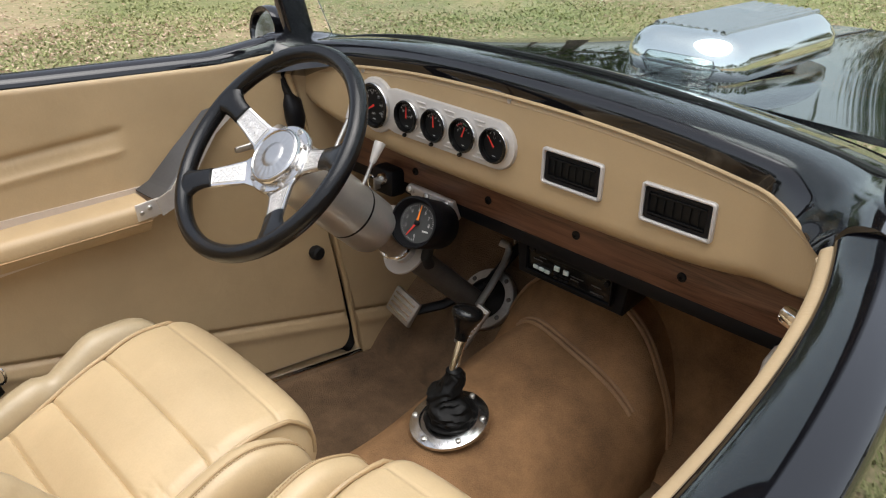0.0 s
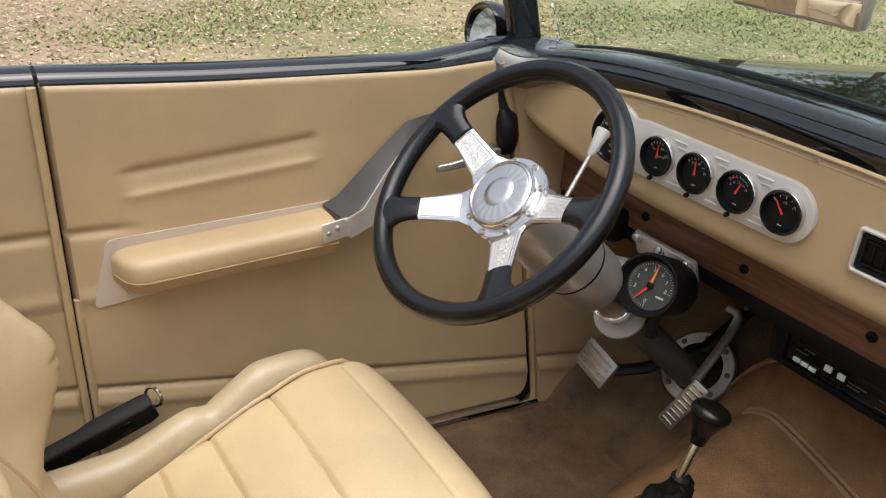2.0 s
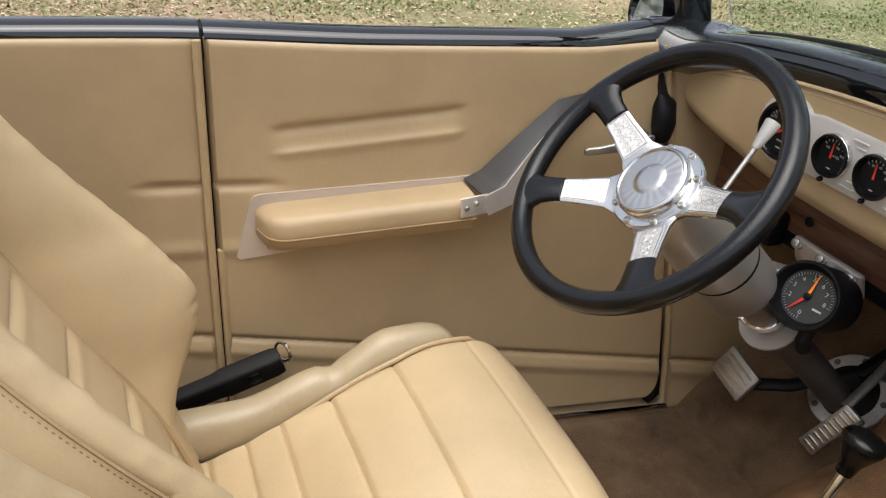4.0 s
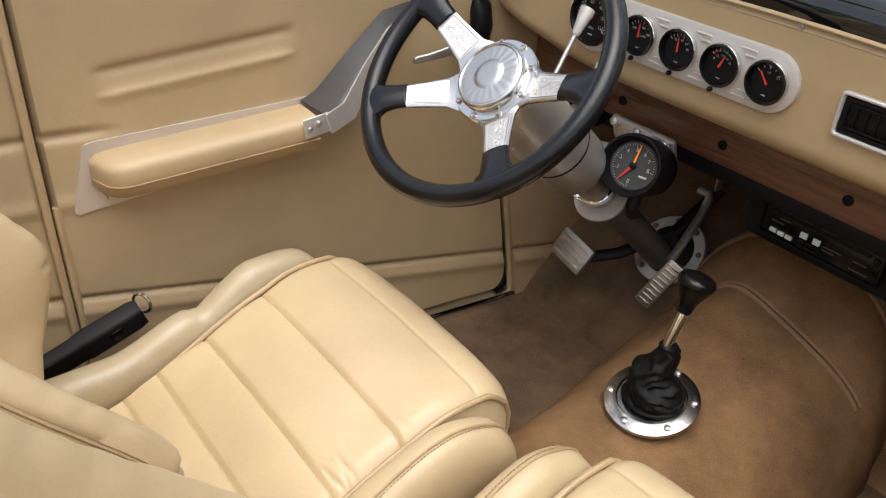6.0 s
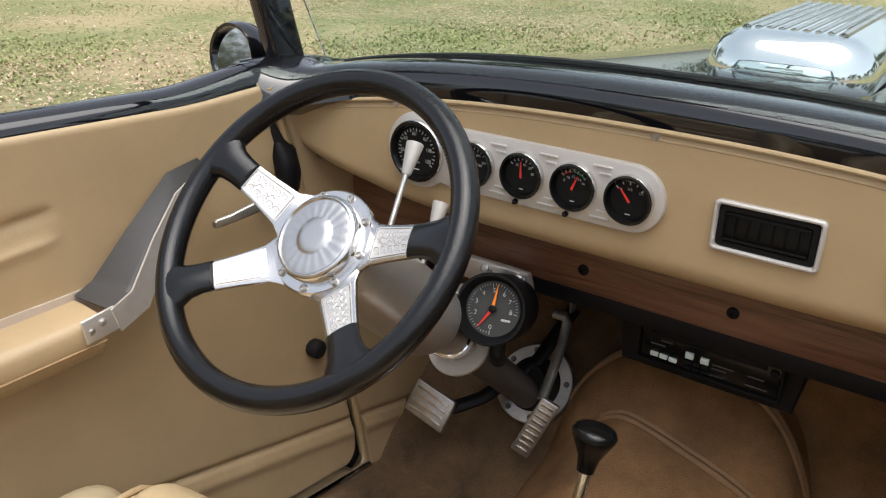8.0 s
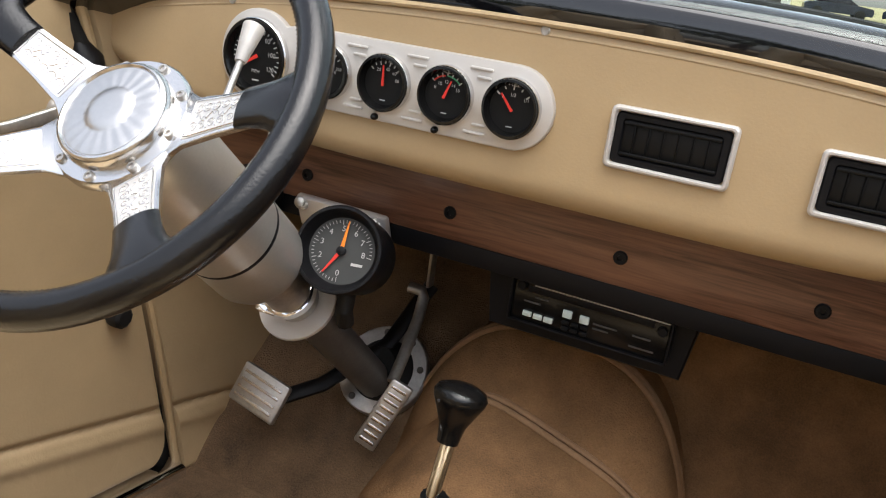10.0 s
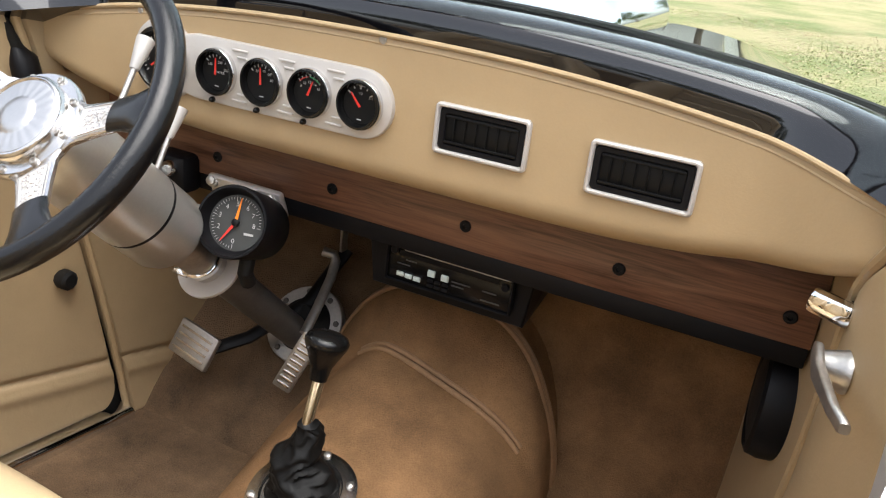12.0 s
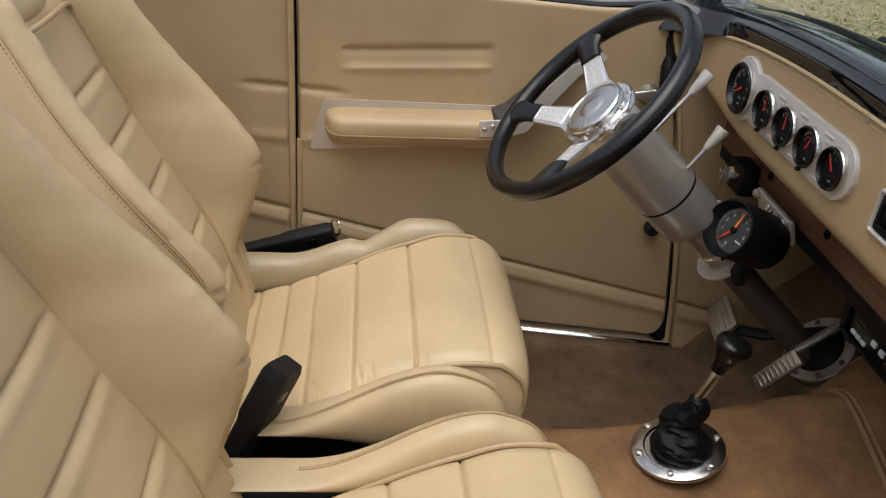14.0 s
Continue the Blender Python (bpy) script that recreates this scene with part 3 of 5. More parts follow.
for s in (-1, 1):
    bm = bmesh.new()
    rows = []
    for j in range(13):
        y0 = -0.055 if s < 0 else -0.100
        y = y0 + (0.405 - y0) * j / 12
        x0 = side_x(y, 0.95, s) - s * 0.004
        zt = 1.084 - 0.11 * smoothstep(0.02, 0.26, y)
        ring = []
        for k in range(13):
            t = math.pi * k / 12
            ring.append((x0 + s * (0.034 - 0.034 * math.cos(t)), y, zt - 0.008 + 0.034 * math.sin(t) ** 0.8 - 0.10 * max(0.0, (y - 0.02)) * (1 - math.cos(t)) * 0.4))
        for k in range(1, 9):
            f = k / 8
            ring.append((x0 + s * (0.068 + 0.10 * math.sin(1.9 * f)), y, zt - 0.008 - 0.75 * f))
        ring += [(x0 + s * 0.03, y, zt - 0.77), (x0 + s * 0.03, y, zt - 0.03)]
        rows.append(ring)
    loft(bm, rows)
    part("cowl_side", bm, BLACK_PAINT, cowl)

bm = bmesh.new()
tube(bm, [(DX + 0.60 * math.sin(math.pi * (i / 60 - 0.5)), 0.135, dash_top(DX + 0.585 * math.sin(math.pi * (i / 60 - 0.5))) + 0.044) for i in range(61)], 0.006, 8)
part("windscreen_seal", bm, BLACK_RUBBER, cowl, "black rubber strip under the windscreen")
hood = thing("hood", (0, 1.0, 0.9), "long glossy black hood with a centre ridge", "hood", kind="structure")
bm = bmesh.new()
rows = []
for j in range(21):
    f = j / 20
    y = 0.388 + 1.25 * f
    w = 0.585 - 0.17 * f
    zc = 1.074 - 0.05 * f
    fall = 0.012 + 0.075 * f
    row = [(DX - w - 0.012 * math.sin(k), y, zc - fall - 0.02 - 0.34 * k) for k in (1.0, 0.6, 0.3, 0.08)]
    row += [(DX + w * q, y, zc - fall * abs(q) ** 2.5 - 0.02 * smoothstep(0.955, 1.0, abs(q))) for q in (math.sin(math.pi * (i / 40 - 0.5)) for i in range(41))]
    row += [(DX + w + 0.012 * math.sin(k), y, zc - fall - 0.02 - 0.34 * k) for k in (0.08, 0.3, 0.6, 1.0)]
    rows.append(row)
slab(bm, rows, (0, 0, -0.012))
part("hood_top", bm, BLACK_PAINT, hood)
bm = bmesh.new()
tube(bm, [(DX, 0.389 + 1.24 * k / 10, 1.0745 - 0.0496 * k / 10) for k in range(11)], 0.004, 8)
part("hinge_line", bm, BLACK_PAINT, hood)

scoop = thing("hood_scoop", (0.01, 0.75, 1.06), "polished ribbed aluminium air scoop standing on the hood", "hood scoop")
bm = bmesh.new()
rings = []
for f, ins, h in ((0, 0.004, 0.0), (0, 0.0, 0.02), (0, 0.004, 0.042), (0, 0.018, 0.064), (0, 0.040, 0.079), (0, 0.066, 0.085)):
    rings.append([V(0.010 + p[0], 0.77 + p[1], 1.066 + h * 1.05) for p in round_rect(0.275 - 2 * ins, 0.57 - 2 * ins, 0.10 - ins, 8)])
loft(bm, rings)
part("shell", bm, CHROME, scoop)
for k in range(9):
    bm = bmesh.new()
    x = 0.010 - 0.076 + 0.019 * k
    tube(bm, [(x, 0.56 + 0.43 * i / 8, 1.152) for i in range(9)], 0.0075, 8)
    part("rib", bm, POLISHED, scoop)
bm = bmesh.new()
lathe(bm, (0.012, 0.80, 1.035), (0, 0, 1), [(0.12, 0), (0.125, 0.026), (0.11, 0.034)], 40)
part("base", bm, BLACK_PAINT, scoop)

# windscreen: two posts, a frame and glass
screen = thing("windscreen", (0, 0.06, 1.12), "black-framed upright windscreen with clear glass", "windscreen", kind="structure")
LEAN = Vector((0, -0.28, 1)).normalized()
for s in (-1, 1):
    bm = bmesh.new()
    b = V(DX + s * 0.625, 0.045, 1.075)
    rings = []
    for k in range(9):
        c = b + LEAN * (0.42 * k / 8)
        rings.append([c + V(p[0], p[1], 0) for p in round_rect(0.028, 0.066, 0.008, 3)])
    loft(bm, rings)
    part("post", bm, BLACK_PAINT, screen)
bm = bmesh.new()
tube(bm, [V(DX - 0.625 + 1.25 * k / 20, 0.05, 1.075) + LEAN * 0.42 for k in range(21)], 0.014, 10)
part("header_rail", bm, BLACK_PAINT, screen)
bm = bmesh.new()
rows = []
for j in range(2):
    rows.append([V(DX - 0.618 + 1.236 * k / 30, 0.0, 0) + (V(0, 0.055, 1.08) + LEAN * 0.41 if j else V(0, 0.13, max(1.04, dash_top(DX - 0.59 + 1.18 * k / 30) + 0.03))) for k in range(31)])
slab(bm, rows, (0, 0.0045, 0.002))
g = part("glass", bm, GLASS, screen, "clear glass")
g.visible_shadow = False

mirror = thing("side_mirror", (-0.70, 0.03, 1.09), "round black door mirror on a short stalk", "mirror")
bm = bmesh.new()
lathe(bm, (-0.712, 0.005, 1.104), (0.0, 1, -0.10), [(0.052, -0.012), (0.055, 0), (0.054, 0.02), (0.042, 0.05), (0.02, 0.068), (0.004, 0.072)], 32, cap0=False)
lathe(bm, (-0.712, 0.005, 1.104), (0.0, 1, -0.10), [(0.052, -0.012), (0.047, -0.010), (0.047, 0.004)], 32, cap0=False, cap1=False)
part("shell", bm, BLACK_PAINT, mirror)
bm = bmesh.new()
lathe(bm, (-0.712, 0.005, 1.104), (0.0, 1, -0.22), [(0.047, -0.004), (0.047, 0.002)], 32)
part("mirror_glass", bm, CHROME, mirror)
bm = bmesh.new()
tube(bm, [(-0.71, 0.035, 1.10), (-0.69, 0.035, 1.07), (-0.66, 0.03, 1.05)], 0.010, 10)
part("stalk", bm, BLACK_PAINT, mirror)

inner_mirror = thing("rear_view_mirror", (-0.088, 0.0, 1.265), "rectangular rear-view mirror hanging from the windscreen", "mirror")
MC = V(-0.065, 0.0, 1.288)
mu, mv = V(1, 0.03, 0).normalized(), V(0, -0.015, 1).normalized()
bm = bmesh.new()
box(bm, MC, (0.18, 0.055, 0.02), mu, mv, r=0.004)
part("shell", bm, STEEL, inner_mirror)
bm = bmesh.new()
box(bm, MC + mu.cross(mv) * 0.0105, (0.17, 0.047, 0.002), mu, mv, r=0.0008)
part("mirror_glass", bm, CHROME, inner_mirror)
bm = bmesh.new()
tube(bm, [MC + V(0, 0.012, 0.0), MC + V(0, 0.030, 0.06), MC + V(0, 0.003, 0.155)], 0.006, 8)
part("stalk", bm, BLACK_PLASTIC, inner_mirror)

# ---- gauges ----
GY = 0.022
cluster = thing("gauge_cluster", (-0.19, GY, 0.965), "brushed aluminium panel holding five round black gauges", "gauge panel")
GX = (-0.252, -0.1755, -0.099, -0.0225)
GZ = 1.0085
SPX, SPR = -0.352, 0.056


def cluster_outline():
    out = []
    h = 0.0445
    for k in range(17):
        a = radians(-90 + 180 * k / 16)
        out.append((GX[3] + h * math.cos(a), h * math.sin(a)))
    a0 = math.asin((h - 0.004) / SPR)
    out.append((SPX + SPR * math.cos(a0) + 0.02, h))
    for k in range(33):
        a = a0 + (2 * math.pi - 2 * a0) * k / 32
        out.append((SPX + SPR * math.cos(a), SPR * math.sin(a)))
    out.append((SPX + SPR * math.cos(a0) + 0.02, -h))
    return out


bm = bmesh.new()
prism(bm, cluster_outline(), (0, DASH_Y + 0.002, GZ), (1, 0, 0), (0, 0, 1), 0.010, 0.0025)
part("plate", bm, SATIN, cluster, "brushed aluminium plate")
for x in GX[:3]:
    for sz in (-1, 1):
        for k, w in ((0, 0.026), (1, 0.016)):
            bm = bmesh.new()
            box(bm, (x + 0.037 + (0.004 if k else 0), DASH_Y - 0.0085, GZ + sz * (0.034 - 0.009 * k)), (w, 0.004, 0.0032), r=0.0012)
            part("rib", bm, SATIN, cluster)
FRONT = DASH_Y - 0.0118


def ink_bar(bm, c, right, up, dx, dy, w, h, turn=0.0):
    """A thin printed bar at (dx, dy) of a dial, turned by degrees."""
    r, u = Vector(right), Vector(up)
    n = r.cross(u)
    a = radians(turn)
    du = u * math.cos(a) - r * math.sin(a)
    dr = r * math.cos(a) + u * math.sin(a)
    box(bm, Vector(c) + r * dx + u * dy, (w, h, 0.0006), dr, du, r=0.0001)


def gauge(c, r, right, up, parent, needle_deg, title, ticks, marks, needle_len=0.62, arcs=()):
    """A round instrument: bezel, dial, print, needle. Degrees run clockwise from straight up."""
    right, up = Vector(right).normalized(), Vector(up).normalized()
    n = right.cross(up)
    c = Vector(c)
    bm = bmesh.new()
    lathe(bm, c, n, [(r, -0.004), (r, 0.005), (r * 0.98, 0.008), (r * 0.90, 0.0085), (r * 0.83, 0.003), (r * 0.80, -0.001)], 40, cap0=False, cap1=False)
    g = part("gauge", bm, GLOSS_BLACK, parent, "black gauge reading " + title)
    bm = bmesh.new()
    lathe(bm, c, n, [(r * 1.045, -0.003), (r * 1.045, 0.0035), (r * 1.02, 0.0048), (r * 1.001, 0.004), (r * 1.001, -0.003)], 44, cap0=False, cap1=False)
    part("trim_ring", bm, POLISHED, g, "thin bright aluminium ring")
    bm = bmesh.new()
    lathe(bm, c, n, [(r * 0.85, -0.004), (r * 0.85, -0.001)], 40)
    part("dial", bm, DIAL, g)
    f = c + n * 0.0
    bm = bmesh.new()
    for deg, ln, w in ticks:
        a = radians(deg)
        rr = r * (0.76 - ln * 0.5)
        ink_bar(bm, f, right, up, rr * math.sin(a), rr * math.cos(a), w, r * ln, -deg)
    part("tick_marks", bm, WHITE_INK, g, smooth=False)
    for a0, a1, m in arcs:
        bm = bmesh.new()
        for k in range(12):
            dg = a0 + (a1 - a0) * (k + 0.5) / 12
            a = radians(dg)
            ink_bar(bm, f, right, up, r * 0.66 * math.sin(a), r * 0.66 * math.cos(a), r * 0.66 * radians(abs(a1 - a0)) / 11, r * 0.05, -dg)
        part("scale_band", bm, m, g, smooth=False)
    for text, deg, rr, size in marks:
        a = radians(deg)
        lettering(text, size * 0.85, f + n * 0.0003 + right * (rr * r * math.sin(a)) + up * (rr * r * math.cos(a)), right, up, WHITE_INK, g)
    bm = bmesh.new()
    ink_bar(bm, f, right, up, 0, -r * 0.62, r * 0.22, r * 0.035)
    part("maker_bar", bm, WHITE_INK, g, smooth=False)
    a = radians(needle_deg)
    tip = right * math.sin(a) + up * math.cos(a)
    sidev = right * math.cos(a) - up * math.sin(a)
    bm = bmesh.new()
    q = [f + n * 0.003 + sidev * (r * 0.05) - tip * (r * 0.1), f + n * 0.003 - sidev * (r * 0.05) - tip * (r * 0.1),
         f + n * 0.003 - sidev * (r * 0.022) + tip * (r * needle_len), f + n * 0.003 + sidev * (r * 0.022) + tip * (r * needle_len)]
    loft(bm, [[p - n * 0.0005 for p in q], [p + n * 0.0005 for p in q]])
    part("needle", bm, RED_INK, g, smooth=False)
    return g


R, UPV = (1, 0, 0), (0, 0, 1)
fan = [(-48 + 16 * k, 0.14 if k % 2 == 0 else 0.09, 0.0012) for k in range(7)]
gauge((SPX, FRONT, GZ), 0.044, R, UPV, cluster, -122, "MPH", [(-125 + 10.4 * k, 0.12 if k % 2 == 0 else 0.07, 0.0012) for k in range(25)],
      [("20", -95, 0.58, 0.009), ("40", -52, 0.58, 0.009), ("60", -10, 0.58, 0.009), ("80", 38, 0.58, 0.009), ("100", 78, 0.52, 0.009), ("120", 120, 0.55, 0.009), ("MPH", 180, 0.38, 0.007)], 0.45)
gauge((GX[0], FRONT, GZ), 0.031, R, UPV, cluster, 2, "WATER", fan, [("100", -50, 0.46, 0.006), ("200", 25, 0.48, 0.006), ("250", 75, 0.55, 0.006), ("WATER", 90, 0.18, 0.0055)])
gauge((GX[1], FRONT, GZ), 0.031, R, UPV, cluster, -2, "oil pressure", fan, [("20", -30, 0.50, 0.006), ("40", 14, 0.50, 0.006), ("60", 46, 0.55, 0.006), ("80", 75, 0.55, 0.006), ("PSI", 15, 0.78, 0.005)])
gauge((GX[2], FRONT, GZ), 0.031, R, UPV, cluster, 22, "VOLT", fan, [("8", -62, 0.48, 0.006), ("10", -35, 0.45, 0.006), ("12", -2, 0.45, 0.006), ("14", 35, 0.45, 0.006), ("16", 62, 0.5, 0.006), ("VOLT", 0, 0.80, 0.006)],
      0.55, ((-50, -8, RED_INK), (0, 48, GREEN_INK)))
gauge((GX[3], FRONT, GZ), 0.031, R, UPV, cluster, -40, "FUEL", [(-50, 0.14, 0.0014), (-25, 0.10, 0.0012), (0, 0.14, 0.0014), (25, 0.10, 0.0012), (50, 0.14, 0.0014)],
      [("0", -45, 0.50, 0.006), ("1/2", 0, 0.45, 0.006), ("1/1", 55, 0.6, 0.006), ("FUEL", 0, 0.80, 0.007)], 0.6)
for x, m in ((GX[0], GREEN_INK), (GX[1], RED_INK), (GX[2], GREEN_INK)):
    bm = bmesh.new()
    lathe(bm, (x - 0.009, DASH_Y - 0.008, GZ - 0.0395), (0, -1, 0), [(0.004, 0), (0.004, 0.004), (0.0025, 0.007), (0.0005, 0.008)], 12)
    part("indicator_lamp", bm, GLOSS_BLACK, cluster)

# ---- air vents ----
def air_vent():
    cx, cz = 0.1415, 1.001
    v = thing("air_vent", (cx, DASH_Y, cz - 0.032), "rectangular black louvred air vent in a silver frame", "air vent", group="dashboard vents")
    for w, h, hole_w, hole_h, dep, m, nm in ((0.123, 0.063, 0.112, 0.052, 0.007, SATIN, "frame"), (0.112, 0.052, 0.094, 0.036, 0.004, BLACK_PLASTIC, "bezel")):
        bm = bmesh.new()
        outer, inner = round_rect(w, h, 0.006, 4), round_rect(hole_w, hole_h, 0.003, 4)
        rings = []
        for pts, y in ((outer, DASH_Y + 0.001), (outer, DASH_Y - dep + 0.002), (round_rect(w - 0.004, h - 0.004, 0.005, 4), DASH_Y - dep), (round_rect(hole_w + 0.003, hole_h + 0.003, 0.004, 4), DASH_Y - dep), (inner, DASH_Y - dep + 0.002), (inner, DASH_Y + 0.001)):
            rings.append([V(cx + p[0], y, cz + p[1]) for p in pts])
        loft(bm, rings, caps=False)
        part(nm, bm, m, v)
    bm = bmesh.new()
    box(bm, (cx, DASH_Y - 0.0005, cz), (0.096, 0.001, 0.039), r=0.0003)
    part("backing", bm, DARK_VOID, v)
    for k in range(6):
        bm = bmesh.new()
        box(bm, (cx - 0.036 + 0.0144 * k, DASH_Y - 0.0020, cz), (0.0012, 0.0034, 0.030), (1, 0.6, 0), (-0.6, 1, 0), r=0.0004)
        part("slat", bm, DARK_VOID, v)
    for k in (-1, 1):
        bm = bmesh.new()
        box(bm, (cx, DASH_Y - 0.0036, cz + k * 0.0155), (0.094, 0.003, 0.003), r=0.0006)
        part("slat", bm, DARK_VOID, v)
    return v


vent = air_vent()
copy_thing(vent, Matrix.Translation(vent.location + Vector((0.195, 0, -0.004)) * U))

# ---- steering wheel and column ----
WC = V(-0.2830, -0.2763, 0.9985)
WN = V(0.001, -0.731, 0.682).normalized()
WR = V(1, 0, 0)
WR = (WR - WN * WR.dot(WN)).normalized()
WU = WN.cross(WR)
wheel = thing("steering_wheel", WC - WN * 0.03, "black leather sports steering wheel with four engraved polished spokes", "steering wheel")


def on_wheel(deg, r, h=0.0):
    a = radians(deg)
    return WC + WR * (r * math.sin(a)) + WU * (r * math.cos(a)) + WN * h


bm = bmesh.new()
pts = [on_wheel(360 * k / 96, 0.1968) for k in range(96)]
rings = []
for k, p in enumerate(pts):
    rad = (p - WC).normalized()
    rings.append([p + rad * (0.0152 * math.cos(t)) + WN * (0.0165 * math.sin(t)) for t in (2 * math.pi * j / 16 for j in range(16))])
add_grid(bm, rings, close_u=True, close_v=True)
rim = part("rim", bm, BLACK_LEATHER, wheel, "black stitched leather rim")
bm = bmesh.new()
for k in range(230):
    a = 360 * k / 230
    rad = (on_wheel(a, 1) - WC)
    t = (on_wheel(a + 90, 1) - WC)
    c = on_wheel(a, 0.1968) - rad * 0.0146 + WN * 0.0048
    box(bm, c, (0.0034, 0.0011, 0.0011), t * 0.8 + WN * 0.6, rad, r=0.0004)
part("stitching", bm, BLACK_PLASTIC, rim, "black thread")
SPOKES = (-72, -129, 79, 132)
for d in SPOKES:
    bm = bmesh.new()
    rows = []
    for r, w, h, th in ((0.056, 0.036, -0.037, 0.006), (0.075, 0.025, -0.031, 0.006), (0.11, 0.021, -0.0193, 0.006), (0.150, 0.0185, -0.006, 0.006)):
        c = on_wheel(d, r, h)
        t = (on_wheel(d + 90, 1) - WC)
        rows.append([c + t * (w * sx) + WN * (th / 2 * sz) for sx, sz in ((-1, -1), (1, -1), (1, 0.6), (0.92, 1), (-0.92, 1), (-1, 0.6))])
    loft(bm, rows)
    sp = part("spoke", bm, POLISHED, wheel, "polished aluminium spoke with engraved scrolls")
    t = on_wheel(d + 90, 1) - WC
    bm = bmesh.new()
    rows = []
    for r, w in ((0.074, 0.0195), (0.080, 0.0200), (0.110, 0.0175), (0.136, 0.0158)):
        c = on_wheel(d, r, -0.0276 + (r - 0.075) * 0.333)
        rows.append([c + t * w + WN * 0.0004, c - t * w + WN * 0.0004, c - t * w - WN * 0.0010, c + t * w - WN * 0.0010])
    loft(bm, rows)
    panel = part("engraved_panel", bm, ALU, sp, smooth=False)
    bm = bmesh.new()
    rad = on_wheel(d, 1) - WC

    def on_panel(r, w):
        return on_wheel(d, r, -0.0269 + (r - 0.075) * 0.333) + t * w

    tube(bm, [on_panel(r, w) for r, w in ((0.076, -0.0178), (0.082, -0.0182), (0.110, -0.0160), (0.134, -0.0143), (0.134, 0.0143), (0.110, 0.0160), (0.082, 0.0182), (0.076, 0.0178))], 0.0006, 5, closed=True)
    for k in range(5):
        for sd in (-1, 1):
            r0, w0 = 0.0835 + 0.0108 * k, sd * (0.0098 - 0.0005 * k)
            size = 0.0056 - 0.0003 * k
            tube(bm, [on_panel(r0 + size * (1 - i / 26) * math.sin(0.42 * i - 1.2), w0 - sd * size * (1 - i / 26) * math.cos(0.42 * i - 1.2)) for i in range(25)], [0.00048 - 0.000012 * i for i in range(25)], 4)
            tube(bm, [on_panel(r0 + 0.0046 + 0.0021 * i / 5, w0 + sd * (0.0042 - 0.0022 * math.sin(math.pi * i / 5))) for i in range(6)], 0.0004, 4)
        r0 = 0.0835 + 0.0108 * k
        tube(bm, [on_panel(r0 + 0.0100 * i / 8, 0.0030 * math.sin(2 * math.pi * i / 8) * (1 if k % 2 else -1)) for i in range(9)], 0.0004, 4)
    part("scrollwork", bm, POLISHED, sp, "raised scroll engraving")
    bm = bmesh.new()
    rows = []
    for r, w, h, th in ((0.136, 0.0200, -0.0085, 0.016), (0.152, 0.0205, -0.004, 0.019), (0.168, 0.023, -0.001, 0.023), (0.182, 0.031, 0.0, 0.028), (0.192, 0.042, 0, 0.029)):
        c = on_wheel(d, r, h)
        rows.append([c + t * (w * math.cos(a)) + WN * (th / 2 * math.sin(a)) for a in (2 * math.pi * j / 16 for j in range(16))])
    loft(bm, rows)
    part("spoke_boot", bm, BLACK_LEATHER, wheel, "black leather wrap")
bm = bmesh.new()
lathe(bm, WC - WN * 0.0465, WN, [(0.052, 0), (0.0675, 0.004), (0.0675, 0.012), (0.0650, 0.015), (0.050, 0.016)], 48)
part("hub_ring", bm, POLISHED, wheel)
bm = bmesh.new()
lathe(bm, WC - WN * 0.0325, WN, [(0.054, 0), (0.054, 0.012), (0.051, 0.016), (0.049, 0.0165), (0.047, 0.014), (0.025, 0.015), (0.020, 0.017), (0.001, 0.0175)], 48)
part("horn_cap", bm, POLISHED, wheel, "domed polished horn cap")
bm = bmesh.new()
rings = []
for r, h, amp in ((0.0465, -0.0075, 0.0), (0.0460, -0.0032, 0.3), (0.044, -0.0026, 1.0), (0.034, -0.0020, 1.0), (0.026, -0.0016, 0.8), (0.0225, -0.0010, 0.0), (0.021, 0.0004, 0.0), (0.012, 0.0010, 0.0), (0.001, 0.0012, 0.0)):
    rings.append([on_wheel(2 * k, r, h - 0.0145 + 0.00022 * amp * math.sin(radians(40 * k))) for k in range(180)])
loft(bm, rings)
part("sunburst_cap", bm, SPUN, wheel, "polished cap with a pressed sunburst", angle=50)
for k in range(9):
    bm = bmesh.new()
    lathe(bm, on_wheel(40 * k + 12, 0.0600, -0.0310), WN, [(0.0048, -0.002), (0.0048, 0.0022), (0.0040, 0.0032), (0.0024, 0.0032), (0.0022, 0.0015)], 14)
    part("bolt", bm, STEEL, wheel)

column = thing("steering_column", WC - WN * 0.84, "grey steering column with a steel tube down to the firewall", "steering column")
bm = bmesh.new()
lathe(bm, WC, -WN, [(0.046, 0.046), (0.053, 0.060), (0.057, 0.10), (0.0585, 0.236), (0.0565, 0.2365)], 40)
part("upper_shroud", bm, COLUMN_GREY, column, "grey cast shroud")
bm = bmesh.new()
lathe(bm, WC, -WN, [(0.0570, 0.232), (0.0570, 0.2405), (0.0585, 0.2410), (0.0585, 0.305), (0.054, 0.318), (0.034, 0.322)], 40)
part("lower_shroud", bm, COLUMN_GREY, column)
bm = bmesh.new()
lathe(bm, WC, -WN, [(0.0583, 0.2352), (0.0586, 0.2360), (0.0586, 0.2405), (0.0583, 0.2412)], 40)
part("joint_ring", bm, BLACK_PLASTIC, column, "dark joint between the shrouds")
bm = bmesh.new()
lathe(bm, WC, -WN, [(0.033, 0.31), (0.030, 0.38), (0.030, 0.44)], 28)
part("collar_tube", bm, STEEL, column)
bm = bmesh.new()
lathe(bm, WC, -WN, [(0.053, 0.430), (0.054, 0.431), (0.054, 0.436), (0.053, 0.437)], 36)
